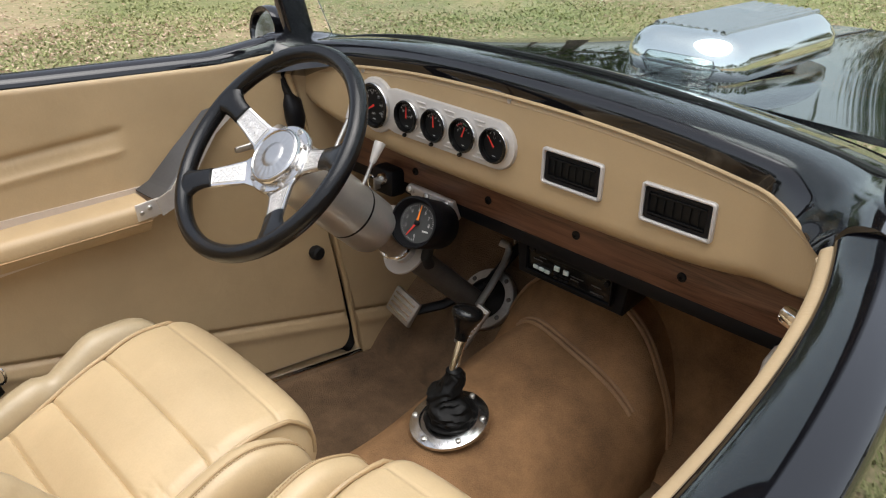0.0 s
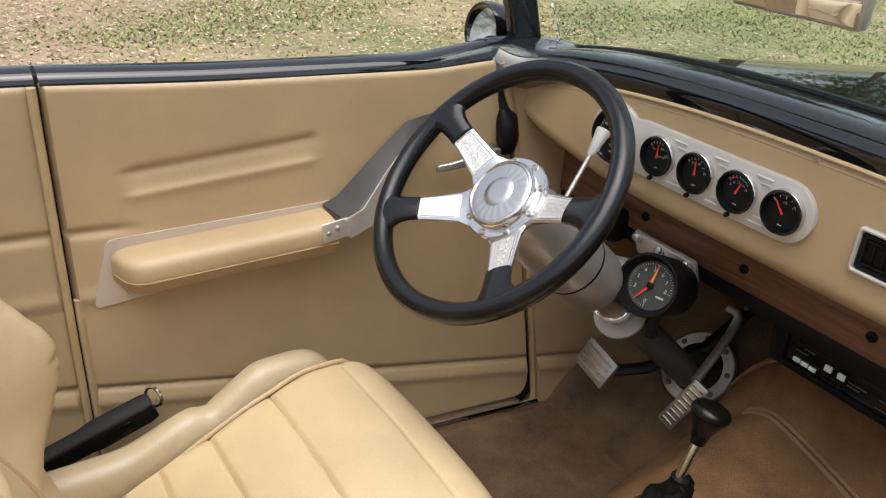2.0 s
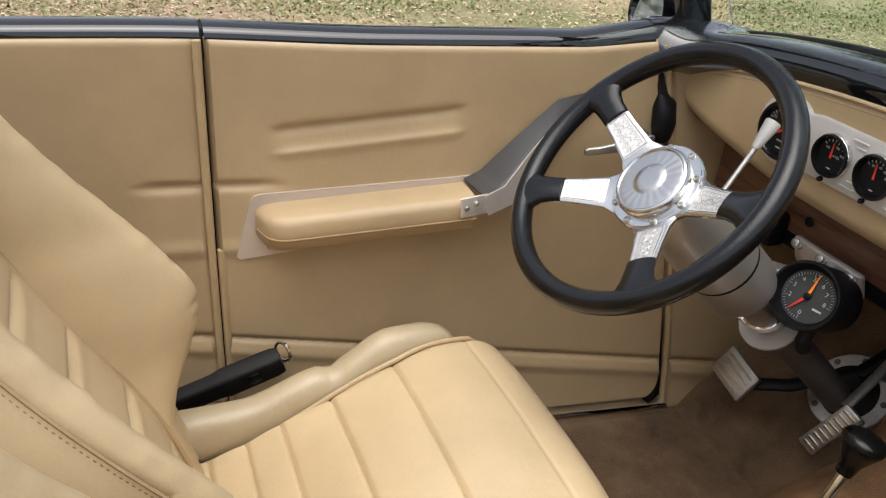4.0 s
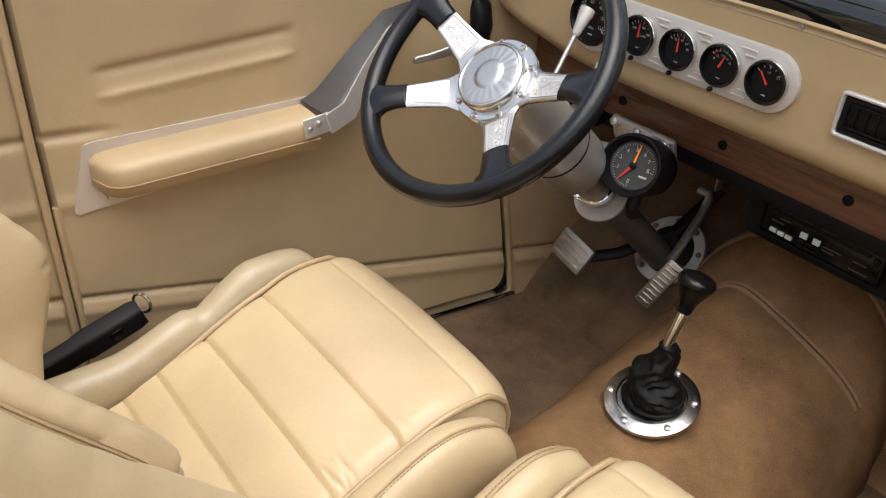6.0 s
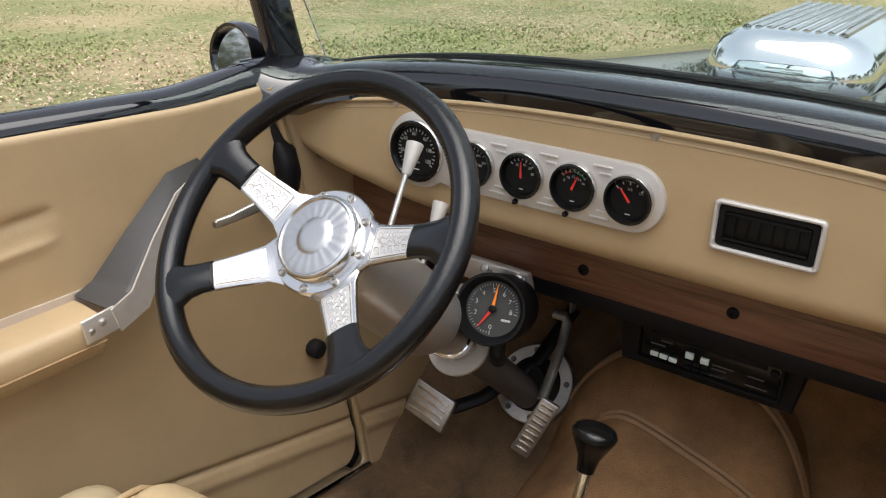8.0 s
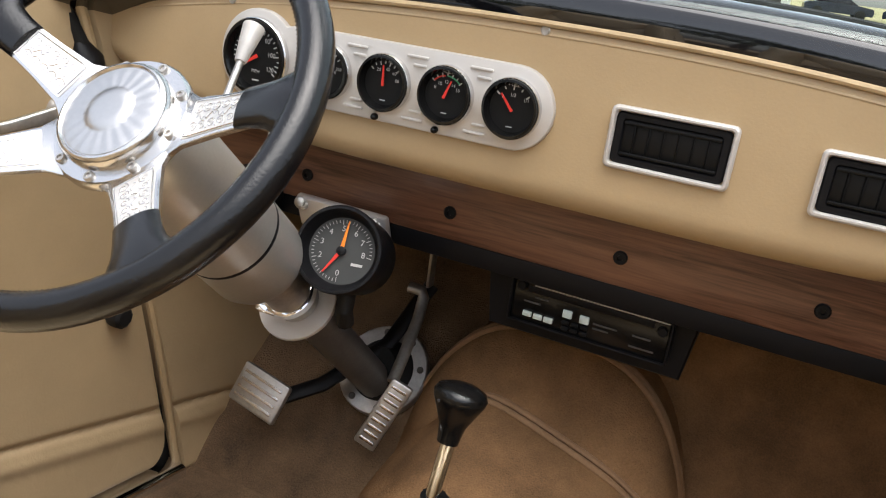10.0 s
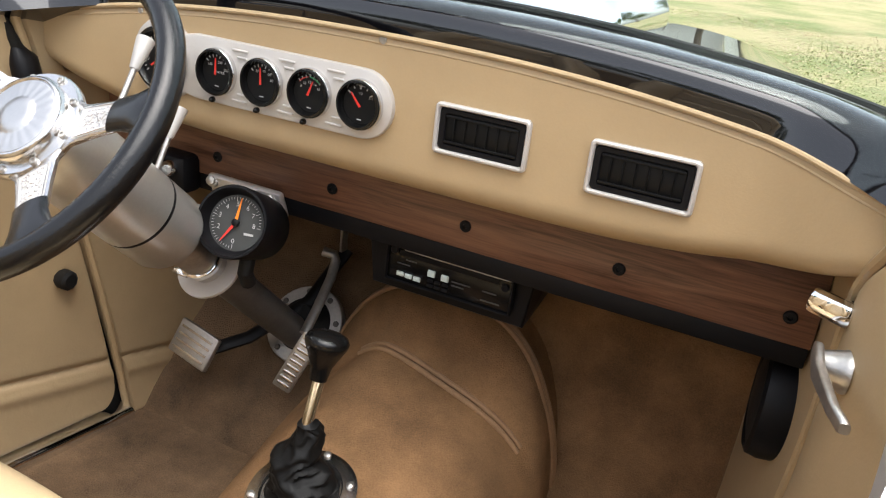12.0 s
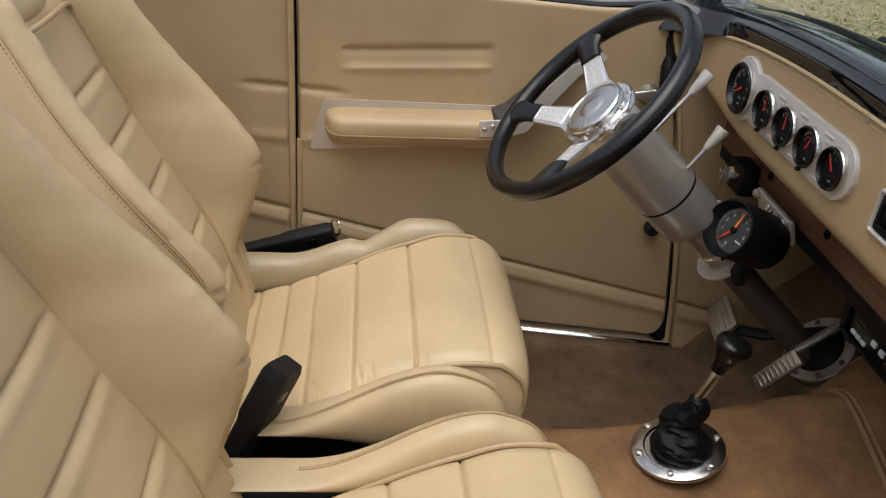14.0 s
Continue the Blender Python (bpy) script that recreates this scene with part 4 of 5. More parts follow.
part("flange", bm, SATIN, column, "satin aluminium round flange")
bm = bmesh.new()
lathe(bm, WC, -WN, [(0.031, 0.40), (0.034, 0.402), (0.034, 0.412), (0.031, 0.414)], 28)
box(bm, WC - WN * 0.407 + WR * -0.02 + WU * -0.03, (0.03, 0.01, 0.008), WR, WU, r=0.002)
part("hose_clamp", bm, CHROME, column)
bm = bmesh.new()
tube(bm, [WC - WN * s + V(-0.004 * smoothstep(0.5, 0.86, s), 0, 0) for s in (0.43, 0.55, 0.7, 0.86)], 0.029, 20)
part("lower_tube", bm, DARK_STEEL, column)
for nm, foot, tip in (("signal_lever", WC - WN * 0.115 + WU * 0.054 + WR * 0.02, V(-0.279, -0.080, 1.054)), ("wiper_lever", WC - WN * 0.215 + WU * 0.054 + WR * 0.02, V(-0.268, -0.036, 0.963))):
    d = (tip - foot).normalized()
    bm = bmesh.new()
    tube(bm, [foot - d * 0.01, tip - d * 0.03], 0.0038, 10)
    lever = part(nm, bm, STEEL, column, "thin steel lever")
    bm = bmesh.new()
    lathe(bm, tip - d * 0.042, d, [(0.0055, 0), (0.0065, 0.003), (0.0115, 0.040), (0.0115, 0.043), (0.009, 0.0435)], 20)
    part("lever_knob", bm, SATIN, lever, "flared satin aluminium tip")
bm = bmesh.new()
box(bm, (-0.265, 0.105, 0.805), (0.14, 0.012, 0.05), (1, 0, 0), (0, 1, 0.4), r=0.004)
box(bm, (-0.265, 0.06, 0.785), (0.11, 0.008, 0.10), (1, 0, 0), (0, 0.35, 0.9), r=0.003)
bracket = part("drop_bracket", bm, ALU, column, "bare aluminium drop bracket")
for x, z in ((-0.325, 0.818), (-0.272, 0.816), (-0.212, 0.816)):
    bm = bmesh.new()
    lathe(bm, (x, 0.094, z), (0, -1, 0.35), [(0.010, -0.004), (0.010, 0.002), (0.0075, 0.003), (0.0075, 0.008), (0.005, 0.010)], 12)
    part("bolt", bm, STEEL, bracket)

ignition = thing("ignition_switch", (-0.40, 0.09, 0.79), "black ignition housing with keys hanging under the dashboard", "ignition")
bm = bmesh.new()
box(bm, (-0.405, 0.100, 0.815), (0.070, 0.045, 0.062), r=0.010)
part("housing", bm, BLACK_PLASTIC, ignition)
bm = bmesh.new()
lathe(bm, (-0.395, 0.076, 0.826), (0.1, -1, 0.2), [(0.013, -0.005), (0.013, 0.008), (0.011, 0.012), (0.006, 0.012)], 20)
part("lock_cylinder", bm, CHROME, ignition)
bm = bmesh.new()
box(bm, (-0.394, 0.056, 0.820), (0.004, 0.018, 0.028), r=0.0015)
part("key", bm, STEEL, ignition)
bm = bmesh.new()
tube(bm, [(-0.425 + 0.012 * math.cos(a), 0.066, 0.812 + 0.016 * math.sin(a)) for a in (2 * math.pi * k / 16 for k in range(16))], 0.0018, 6, closed=True)
part("key_ring", bm, CHROME, ignition)
ring = thing("column_boot", (-0.27, 0.36, 0.42), "round steel floor ring with a black rubber column seal", "column seal")
RN = V(0, -0.74, 0.67).normalized()
RC = V(-0.285, 0.306, 0.487)
bm = bmesh.new()
lathe(bm, RC, RN, [(0.078, -0.01), (0.078, 0.004), (0.076, 0.006), (0.054, 0.006), (0.052, 0.002)], 40)
part("ring", bm, STEEL, ring)
bm = bmesh.new()
lathe(bm, RC, RN, [(0.056, 0.002), (0.050, 0.014), (0.038, 0.02), (0.03, 0.035)], 32)
part("seal", bm, BLACK_RUBBER, ring)
ru, rv, _ = frame_of(RN)
for k in range(8):
    bm = bmesh.new()
    a = 2 * math.pi * k / 8 + 0.3
    lathe(bm, RC + ru * (0.066 * math.cos(a)) + rv * (0.066 * math.sin(a)), RN, [(0.006, 0), (0.006, 0.008), (0.004, 0.010)], 8)
    part("bolt", bm, DARK_STEEL, ring)

# tachometer on its cup
TC = V(-0.199, -0.001, 0.808)
TN = V(0.25, -0.88, 0.40).normalized()
TR = V(1, 0.25, 0)
TR = (TR - TN * TR.dot(TN)).normalized()
TU = TN.cross(TR)
tach = thing("tachometer", TC - TN * 0.05 - V(0, 0, 0.05), "round black tachometer with an orange needle on the column", "tachometer")
bm = bmesh.new()
lathe(bm, TC, TN, [(0.030, -0.105), (0.040, -0.10), (0.0495, -0.085), (0.0515, -0.02), (0.0525, 0.016), (0.051, 0.019), (0.048, 0.019), (0.044, 0.006), (0.042, 0.004), (0.040, -0.001)], 44, cap1=False)
part("cup", bm, BLACK_PLASTIC, tach)
bm = bmesh.new()
lathe(bm, TC, TN, [(0.041, -0.006), (0.041, -0.001)], 40)
dial = part("dial", bm, GREY_DIAL, tach)
bm = bmesh.new()
for k in range(41):
    dg = -180 + 275 * k / 40
    a = radians(dg)
    ln = 0.006 if k % 5 == 0 else 0.0035
    rr = 0.037 - ln / 2
    ink_bar(bm, TC, TR, TU, rr * math.sin(a), rr * math.cos(a), 0.0007, ln, -dg)
part("tick_marks", bm, WHITE_INK, dial, smooth=False)
for k, dg in zip("02345678", (180, -110, -74, -40, -5, 30, 60, 92)):
    a = radians(dg)
    lettering(k, 0.0095, TC + TN * 0.0003 + TR * (0.0265 * math.sin(a)) + TU * (0.0265 * math.cos(a)), TR, TU, WHITE_INK, dial)
bm = bmesh.new()
ink_bar(bm, TC, TR, TU, 0.021, -0.0135, 0.014, 0.0032)
part("maker_bar", bm, WHITE_INK, dial, smooth=False)
for nm, dg, ln, m in (("needle", 5, 0.036, ORANGE_INK), ("shift_marker", -148, 0.033, RED_INK)):
    a = radians(dg)
    tip = TR * math.sin(a) + TU * math.cos(a)
    sd = TR * math.cos(a) - TU * math.sin(a)
    bm = bmesh.new()
    q = [TC + TN * 0.003 + sd * 0.0024, TC + TN * 0.003 - sd * 0.0024, TC + TN * 0.003 - sd * 0.0007 + tip * ln, TC + TN * 0.003 + sd * 0.0007 + tip * ln]
    loft(bm, [[p - TN * 0.0005 for p in q], [p + TN * 0.0005 for p in q]])
    part(nm, bm, m, dial, smooth=False)
bm = bmesh.new()
lathe(bm, TC, TN, [(0.0055, 0), (0.0055, 0.005), (0.004, 0.006)], 16)
part("needle_hub", bm, BLACK_PLASTIC, dial)
bm = bmesh.new()
tube(bm, [TC - TN * 0.07 - TU * 0.045, TC - TN * 0.07 - TU * 0.07, TC - TN * 0.09 - TU * 0.085], 0.012, 10)
part("wire_boot", bm, BLACK_RUBBER, tach)

# ---- pedals ----
def pedal(name, c, u, v, w, h, label, grooves, arm_pts, arm_r, arm_mat):
    u, v = Vector(u).normalized(), Vector(v).normalized()
    n = u.cross(v).normalized()
    v = n.cross(u)
    c = Vector(c)
    p = thing(name, c - n * 0.02, label, "pedal")
    bm = bmesh.new()
    box(bm, c, (w, h, 0.012), u, v, r=0.004)
    pad = part("pad", bm, STEEL, p, "brushed metal pad")
    for k in range(grooves):
        bm = bmesh.new()
        if w > h:
            box(bm, c + n * 0.0065 + v * (h * (0.30 - 0.6 * k / (grooves - 1))), (w * 0.82, 0.005, 0.003), u, v, r=0.001)
        else:
            box(bm, c + n * 0.0065 + v * (h * (0.40 - 0.8 * k / (grooves - 1))), (w * 0.7, 0.005, 0.003), u, v, r=0.001)
        part("rib", bm, POLISHED, pad)
    bm = bmesh.new()
    tube(bm, arm_pts, arm_r, 12, flat=0.6)
    part("arm", bm, arm_mat, p)
    return p


pedal("brake_pedal", (-0.424, 0.157, 0.462), (0.095, -0.012, -0.012), (0.02, 0.03, 0.055), 0.098, 0.066, "ribbed steel brake pedal on a black arm", 4,
      [(-0.40, 0.165, 0.455), (-0.35, 0.22, 0.475), (-0.29, 0.32, 0.53), (-0.26, 0.40, 0.62)], 0.017, BLACK_PLASTIC)
pedal("gas_pedal", (-0.213, 0.182, 0.490), (0.045, 0.01, -0.02), (-0.005, 0.03, 0.11), 0.036, 0.115, "narrow ribbed steel accelerator pedal on a bent arm", 9,
      [(-0.212, 0.198, 0.540), (-0.219, 0.24, 0.565), (-0.230, 0.30, 0.605), (-0.236, 0.322, 0.630), (-0.242, 0.325, 0.640), (-0.265, 0.325, 0.640)], 0.0095, STEEL)
bm = bmesh.new()
box(bm, (-0.245, 0.36, 0.72), (0.006, 0.02, 0.17), r=0.002)
box(bm, (-0.215, 0.35, 0.800), (0.07, 0.03, 0.005), r=0.002)
solo("pedal_bracket", bm, STEEL, (-0.245, 0.36, 0.64), "thin steel hanger bracket for the accelerator", "bracket")

# ---- radio ----
radio = thing("car_radio", (0.07, 0.17, 0.70), "black car radio in an underdash housing", "car radio")
bm = bmesh.new()
rows = []
for y, w, zt, zb in ((0.150, 0.246, 0.798, 0.709), (0.154, 0.25, 0.800, 0.706), (0.30, 0.25, 0.800, 0.732)):
    rows.append([(0.066 - w / 2, y, zb), (0.066 + w / 2, y, zb), (0.066 + w / 2 + 0.012, y, zt), (0.066 - w / 2 - 0.012, y, zt)])
loft(bm, rows)
part("housing", bm, BLACK_PLASTIC, radio, smooth=False)
bm = bmesh.new()
box(bm, (0.072, 0.144, 0.756), (0.200, 0.012, 0.058), r=0.003)
face = part("faceplate", bm, GLOSS_BLACK, radio)
bm = bmesh.new()
for z in (0.786, 0.727):
    box(bm, (0.072, 0.140, z), (0.204, 0.012, 0.003), r=0.001)
for x in (-0.029, 0.173):
    box(bm, (x, 0.140, 0.7565), (0.003, 0.012, 0.060), r=0.001)
part("trim_ring", bm, BLACK_PLASTIC, radio)
bm = bmesh.new()
box(bm, (0.072, 0.1375, 0.773), (0.16, 0.002, 0.008), r=0.0008)
part("slot", bm, BLACK_PLASTIC, face)
bm = bmesh.new()
box(bm, (0.085, 0.1372, 0.779), (0.17, 0.002, 0.0016), r=0.0005)
part("slot_lip", bm, STEEL, face)
for x, z, w, h in ((-0.004, 0.740, 0.012, 0.007), (0.010, 0.7395, 0.012, 0.007), (0.024, 0.739, 0.012, 0.007), (0.047, 0.7545, 0.012, 0.010), (0.069, 0.7535, 0.012, 0.010)):
    bm = bmesh.new()
    box(bm, (x, 0.1365, z), (w, 0.004, h), r=0.001)
    part("key", bm, KEY_WHITE, face, "pale key")
for k in range(6):
    bm = bmesh.new()
    box(bm, (0.046 + 0.012 * (k % 3), 0.1365, 0.743 - 0.008 * (k // 3)), (0.009, 0.004, 0.0045), r=0.001)
    part("key", bm, BLACK_PLASTIC, face)
for x, z, w in ((0.095, 0.752, 0.03), (0.090, 0.746, 0.02), (0.14, 0.752, 0.022), (0.142, 0.738, 0.03), (0.0, 0.756, 0.022), (0.012, 0.764, 0.018)):
    bm = bmesh.new()
    box(bm, (x, 0.1372, z), (w, 0.001, 0.0022), r=0.0002)
    part("print_bar", bm, ALU_DARK, face, smooth=False)
for x, z in ((-0.016, 0.776), (0.163, 0.768)):
    bm = bmesh.new()
    lathe(bm, (x, 0.138, z), (0, -1, 0), [(0.006, 0), (0.006, 0.004), (0.005, 0.005)], 16)
    part("key", bm, BLACK_PLASTIC, face)

# ---- shifter ----
shifter = thing("gear_shifter", (0.0, -0.085, 0.455), "floor gear shifter with a black knob and gathered leather boot", "gear shifter")
SC = V(-0.006, -0.090, 0.487)
SN = V(-0.05, -0.24, 1).normalized()
bm = bmesh.new()
lathe(bm, SC, SN, [(0.077, -0.006), (0.0785, -0.001), (0.0775, 0.0015), (0.067, 0.0055), (0.058, 0.0065), (0.0555, 0.003)], 48)
part("trim_ring", bm, POLISHED, shifter, "chrome trim ring with screws")
su, sv, _ = frame_of(SN)
for k in range(6):
    a = 2 * math.pi * k / 6 + 0.75
    bm = bmesh.new()
    lathe(bm, SC + su * (0.068 * math.cos(a)) + sv * (0.068 * math.sin(a)) + SN * 0.0055, SN, [(0.0055, 0), (0.0055, 0.003), (0.003, 0.0045)], 12)
    part("screw", bm, STEEL, shifter)
STOP, SBOT = V(-0.004, -0.050, 0.712), V(-0.010, -0.085, 0.575)
bm = bmesh.new()
rings = []
for k in range(49):
    f = k / 48
    c = SC.lerp(SBOT + V(0, 0, 0.02), f) + V(0.006 * math.sin(f * 9), 0.006 * math.cos(f * 7), 0)
    r = 0.0150 + 0.039 * (1 - f) ** 1.15
    ring = []
    for t in (2 * math.pi * j / 72 for j in range(72)):
        a = noise.noise((math.cos(t) * 0.9, math.sin(t) * 0.9, f * 4.5))
        b = abs(noise.noise((math.cos(t) * 1.3 + 4, math.sin(t) * 1.3, f * 7.0 + 1.2 * a)))
        on = smoothstep(0.0, 0.15, f)
        ring.append(c + V(math.cos(t), math.sin(t), 0) * (r * (1 + on * (0.16 * a + 0.30 * (0.22 - b)))) + V(0, 0, 0.016 * a * (1 - f) * on))
    rings.append(ring)
loft(bm, rings)
part("boot", bm, BOOT_LEATHER, shifter, "gathered black leather boot")
bm = bmesh.new()
tube(bm, [SBOT, STOP - V(0, 0.005, 0.03)], 0.0085, 14)
part("lever", bm, CHROME, shifter)
bm = bmesh.new()
KA = (STOP - SBOT).normalized()
lathe(bm, STOP - KA * 0.05, KA, [(0.012, -0.008), (0.013, 0), (0.015, 0.012), (0.023, 0.029), (0.029, 0.041), (0.0302, 0.047), (0.027, 0.053), (0.018, 0.057), (0.004, 0.059)], 36)
part("knob", bm, GLOSS_BLACK, shifter)

# ---- seats ----
def seat(lobed):
    """Sports seat; its cushion is 0.42 wide, with bolsters beside it."""
    cx = -0.290
    s = thing("bucket_seat", (cx, -0.62, FLOOR_Z), "tan leather bucket seat with pleated centre and high bolsters", "car seat", group="front seats")
    pleats = (-0.540, -0.645, -0.727, -0.785, -0.845)

    def cush_top(y):
        return 0.603 - 0.155 * smoothstep(-0.46, -0.90, y) + 0.010 * math.sin(max(0, min(1, (y + 0.53) / 0.17)) * math.pi)

    bm = bmesh.new()
    prof = [(-0.98 + 0.575 * k / 230, None) for k in range(231)]
    crng = random.Random(3)
    creases = [(crng.uniform(0.74, 0.99), crng.choice(pleats[:4]) + crng.uniform(-0.005, 0.035), crng.uniform(-0.35, 0.6), crng.uniform(0.010, 0.026), crng.uniform(0.0014, 0.0030)) for _ in range(34)]
    zf = cush_top(-0.405)
    prof += [(-0.405 + 0.070 * math.sin(t), zf - 0.070 * (1 - math.cos(t) ** 0.9)) for t in (0.5 * math.pi * k / 14 for k in range(1, 14))] + [(-0.334, 0.525), (-0.335, 0.505), (-0.341, 0.485), (-0.354, 0.465)]
    rings = []
    for k in range(81):
        q = math.sin(0.5 * math.pi * (-1 + 2 * k / 80)) * 0.5 + 0.5 * (-1 + 2 * k / 80)
        ring = []
        for y, z in prof:
            w = 0.205 + 0.008 * smoothstep(-0.7, -0.4, y)
            x = cx + w * q
            if z is None:
                z = cush_top(y)
                for p in pleats:
                    z -= 0.0065 * groove(y - p, 0.0028)
                for a, b in zip(pleats, pleats[1:]):
                    if b < y < a:
                        z += 0.0028 * math.sin(math.pi * (y - b) / (a - b))
                z -= 0.0025 * groove(y + 0.412, 0.004)
                z += 0.0012 * (abs(noise.noise((x * 30, y * 48, 1.5))) - 0.2) * smoothstep(0.45, 0.75, q) * smoothstep(-0.82, -0.74, y) * smoothstep(-0.52, -0.60, y)
                z += 0.0012 * noise.noise((x * 16, y * 20, 7.5))
                if q > 0.35 and -0.84 < y < -0.52:
                    for cq, cy, lean, half_len, deep in creases:
                        dx = (q - cq) * w
                        if abs(dx) < 2 * half_len:
                            z -= deep * groove(dx, half_len) * groove(y - cy - lean * dx, 0.0023)
            y2 = y - 0.012 * smoothstep(-0.42, -0.34, y) * abs(q) ** 6
            ring.append((x, y2, z + (0.010 * (1 - q * q) - 0.85 * max(0.0, abs(q) - 0.87) ** 2) * smoothstep(0.50, 0.56, z)))
        ring += [(cx + 0.205 * q, -0.42, 0.45), (cx + 0.205 * q, -0.98, 0.44)]
        rings.append(ring)
    loft(bm, rings)
    cushion = part("cushion", bm, TAN, s, "pleated tan leather seat cushion", angle=70)
    # piping round the cushion's top
    for sx in (-1, 1):
        bm = bmesh.new()
        tube(bm, [(cx + sx * (0.208 + 0.006 * smoothstep(-0.7, -0.4, y)), y, cush_top(y) - 0.008) for y in (-0.90 + 0.50 * k / 40 for k in range(41))] + [(cx + sx * 0.2125, -0.381, 0.588), (cx + sx * 0.2125, -0.360, 0.567), (cx + sx * 0.212, -0.351, 0.541), (cx + sx * 0.211, -0.350, 0.510)], 0.0045, 8)
        part("piping", bm, PIPING, cushion)
    for sx in (-1, 1):
        bm = bmesh.new()
        rings, ridge = [], []
        for k in range(41):
            f = k / 40
            y = -0.99 + 0.605 * f
            if lobed and sx < 0:
                top = 0.522 + 0.045 * smoothstep(-0.79, -0.64, y) + 0.050 * smoothstep(-0.635, -0.53, y) - 0.010 * groove(y + 0.633, 0.014) - 0.02 * smoothstep(-0.48, -0.39, y)
            else:
                top = 0.510 + 0.115 * smoothstep(-0.78, -0.50, y) - 0.03 * smoothstep(-0.50, -0.39, y)
            wv = 0.034 + 0.005 * smoothstep(-0.7, -0.5, y)
            low = 0.425 if lobed and sx < 0 else 0.502 - 0.045 * smoothstep(-0.8, -0.5, y)
            endf = min(1.0, max(0.0, 1 - max(0.0, (y + 0.455) / 0.072) ** 3.2) ** 0.4 + 0.001)
            h = (top - low) * endf
            xc = cx + sx * (0.248 + 0.006 * smoothstep(-0.7, -0.45, y))
            ring = []
            for j in range(20):
                t = 2 * math.pi * j / 20
                cc, ss = math.cos(t), math.sin(t)
                ring.append((xc + wv * (0.35 + 0.65 * endf) * math.copysign(abs(cc) ** 0.8, cc), y, low + h * 0.5 + h * 0.5 * math.copysign(abs(ss) ** 0.75, ss)))
            rings.append(ring)
            ridge.append(V(xc + sx * 0.006, y, low + h + 0.0005))
        loft(bm, rings)
        thigh = part("seat_bolster", bm, BOLSTER if lobed and sx < 0 else TAN, s, "greyer smooth tan vinyl thigh bolster" if lobed and sx < 0 else "tan leather thigh bolster", angle=70)
        if lobed and sx < 0:
            continue
        bm = bmesh.new()
        tube(bm, ridge[14:40], 0.0022, 6)
        part("seam", bm, PIPING, thigh)
        bm = bmesh.new()
        for a, b in zip(ridge[14:38], ridge[15:39]):
            for f in (0.15, 0.5, 0.85):
                box(bm, a.lerp(b, f) + V(sx * 0.005, 0, -0.0005), (0.0032, 0.0014, 0.0014), b - a, (1, 0.1, 0), r=0.0004)
        part("stitching", bm, STITCH, thigh, "brown thread")
    # backrest, leaning back

    def back_y(z):
        d = z - 0.60
        return -0.909 - 0.30 * d - 0.13 * (d + math.sqrt(d * d + 0.0016)) + 0.09 * (z - 0.87 + math.sqrt((z - 0.87) ** 2 + 0.0025))

    def edge_y(z):
        up, down = z - 0.775, 0.745 - z
        y = -0.829 - 0.41 * (up + math.sqrt(up * up + 0.0009)) - 0.165 * (down + math.sqrt(down * down + 0.0009))
        y += 0.14 * (z - 1.0 + math.sqrt((z - 1.0) ** 2 + 0.004))
        return max(y, back_y(z) + 0.012)

    def inset_w(z):
        return 0.150 + 0.012 * smoothstep(0.5, 0.7, z) - 0.035 * smoothstep(0.85, 1.15, z)

    bm = bmesh.new()
    rings = []
    pl = (0.565, 0.670, 0.778, 0.870, 0.960)
    for k in range(141):
        z = 0.42 + 0.70 * k / 140
        d = 0.0
        for p in pl:
            d -= 0.008 * groove(z - p, 0.0045)
        for a, b in zip(pl, pl[1:]):
            if a < z < b:
                d += 0.003 * math.sin(math.pi * (z - a) / (b - a))
        for p in pl:
            d += 0.0025 * groove(z - (p - 0.013), 0.009)
        w = inset_w(z)
        endf = math.sqrt(max(0.0, 1 - max(0.0, (z - 1.055) / 0.066) ** 2))
        ring = [V(cx + w * q, back_y(z) + d * (1 - q ** 6) + 0.007 * (1 - q * q) - 0.03 * (1 - endf), z) for q in (-1 + 2 * j / 18 for j in range(19))]
        ring += [V(cx + w, back_y(z) - 0.06, z), V(cx - w, back_y(z) - 0.06, z)]
        rings.append(ring)
    loft(bm, rings)
    back = part("backrest", bm, TAN, s, "pleated tan leather backrest", angle=70)
    bm = bmesh.new()
    zt = 1.062
    w = inset_w(zt)
    tube(bm, [V(cx + w * q, back_y(zt) + 0.004 + 0.012 * (1 - q * q), zt + 0.016 * (1 - abs(q) ** 5)) for q in (-1 + k / 12 for k in range(25))], 0.0045, 8)
    part("piping", bm, PIPING, back)
    bm = bmesh.new()
    rings = []
    for k in range(25):
        f = k / 24
        z = 1.062 + 0.193 * f
        e = math.sqrt(max(0.0, 1 - max(0.0, (f - 0.6) / 0.4) ** 2)) * math.sqrt(max(0.0, 1 - max(0.0, 1 - f / 0.2) ** 2)) + 0.02
        w = 0.13 * (0.8 + 0.2 * e)
        rings.append([V(cx + w * math.cos(t), back_y(z) - 0.045 + 0.058 * e * math.sin(t), z) for t in (2 * math.pi * j / 28 for j in range(28))])
    loft(bm, rings)
    part("headrest", bm, TAN, s, "tan leather headrest", angle=70)
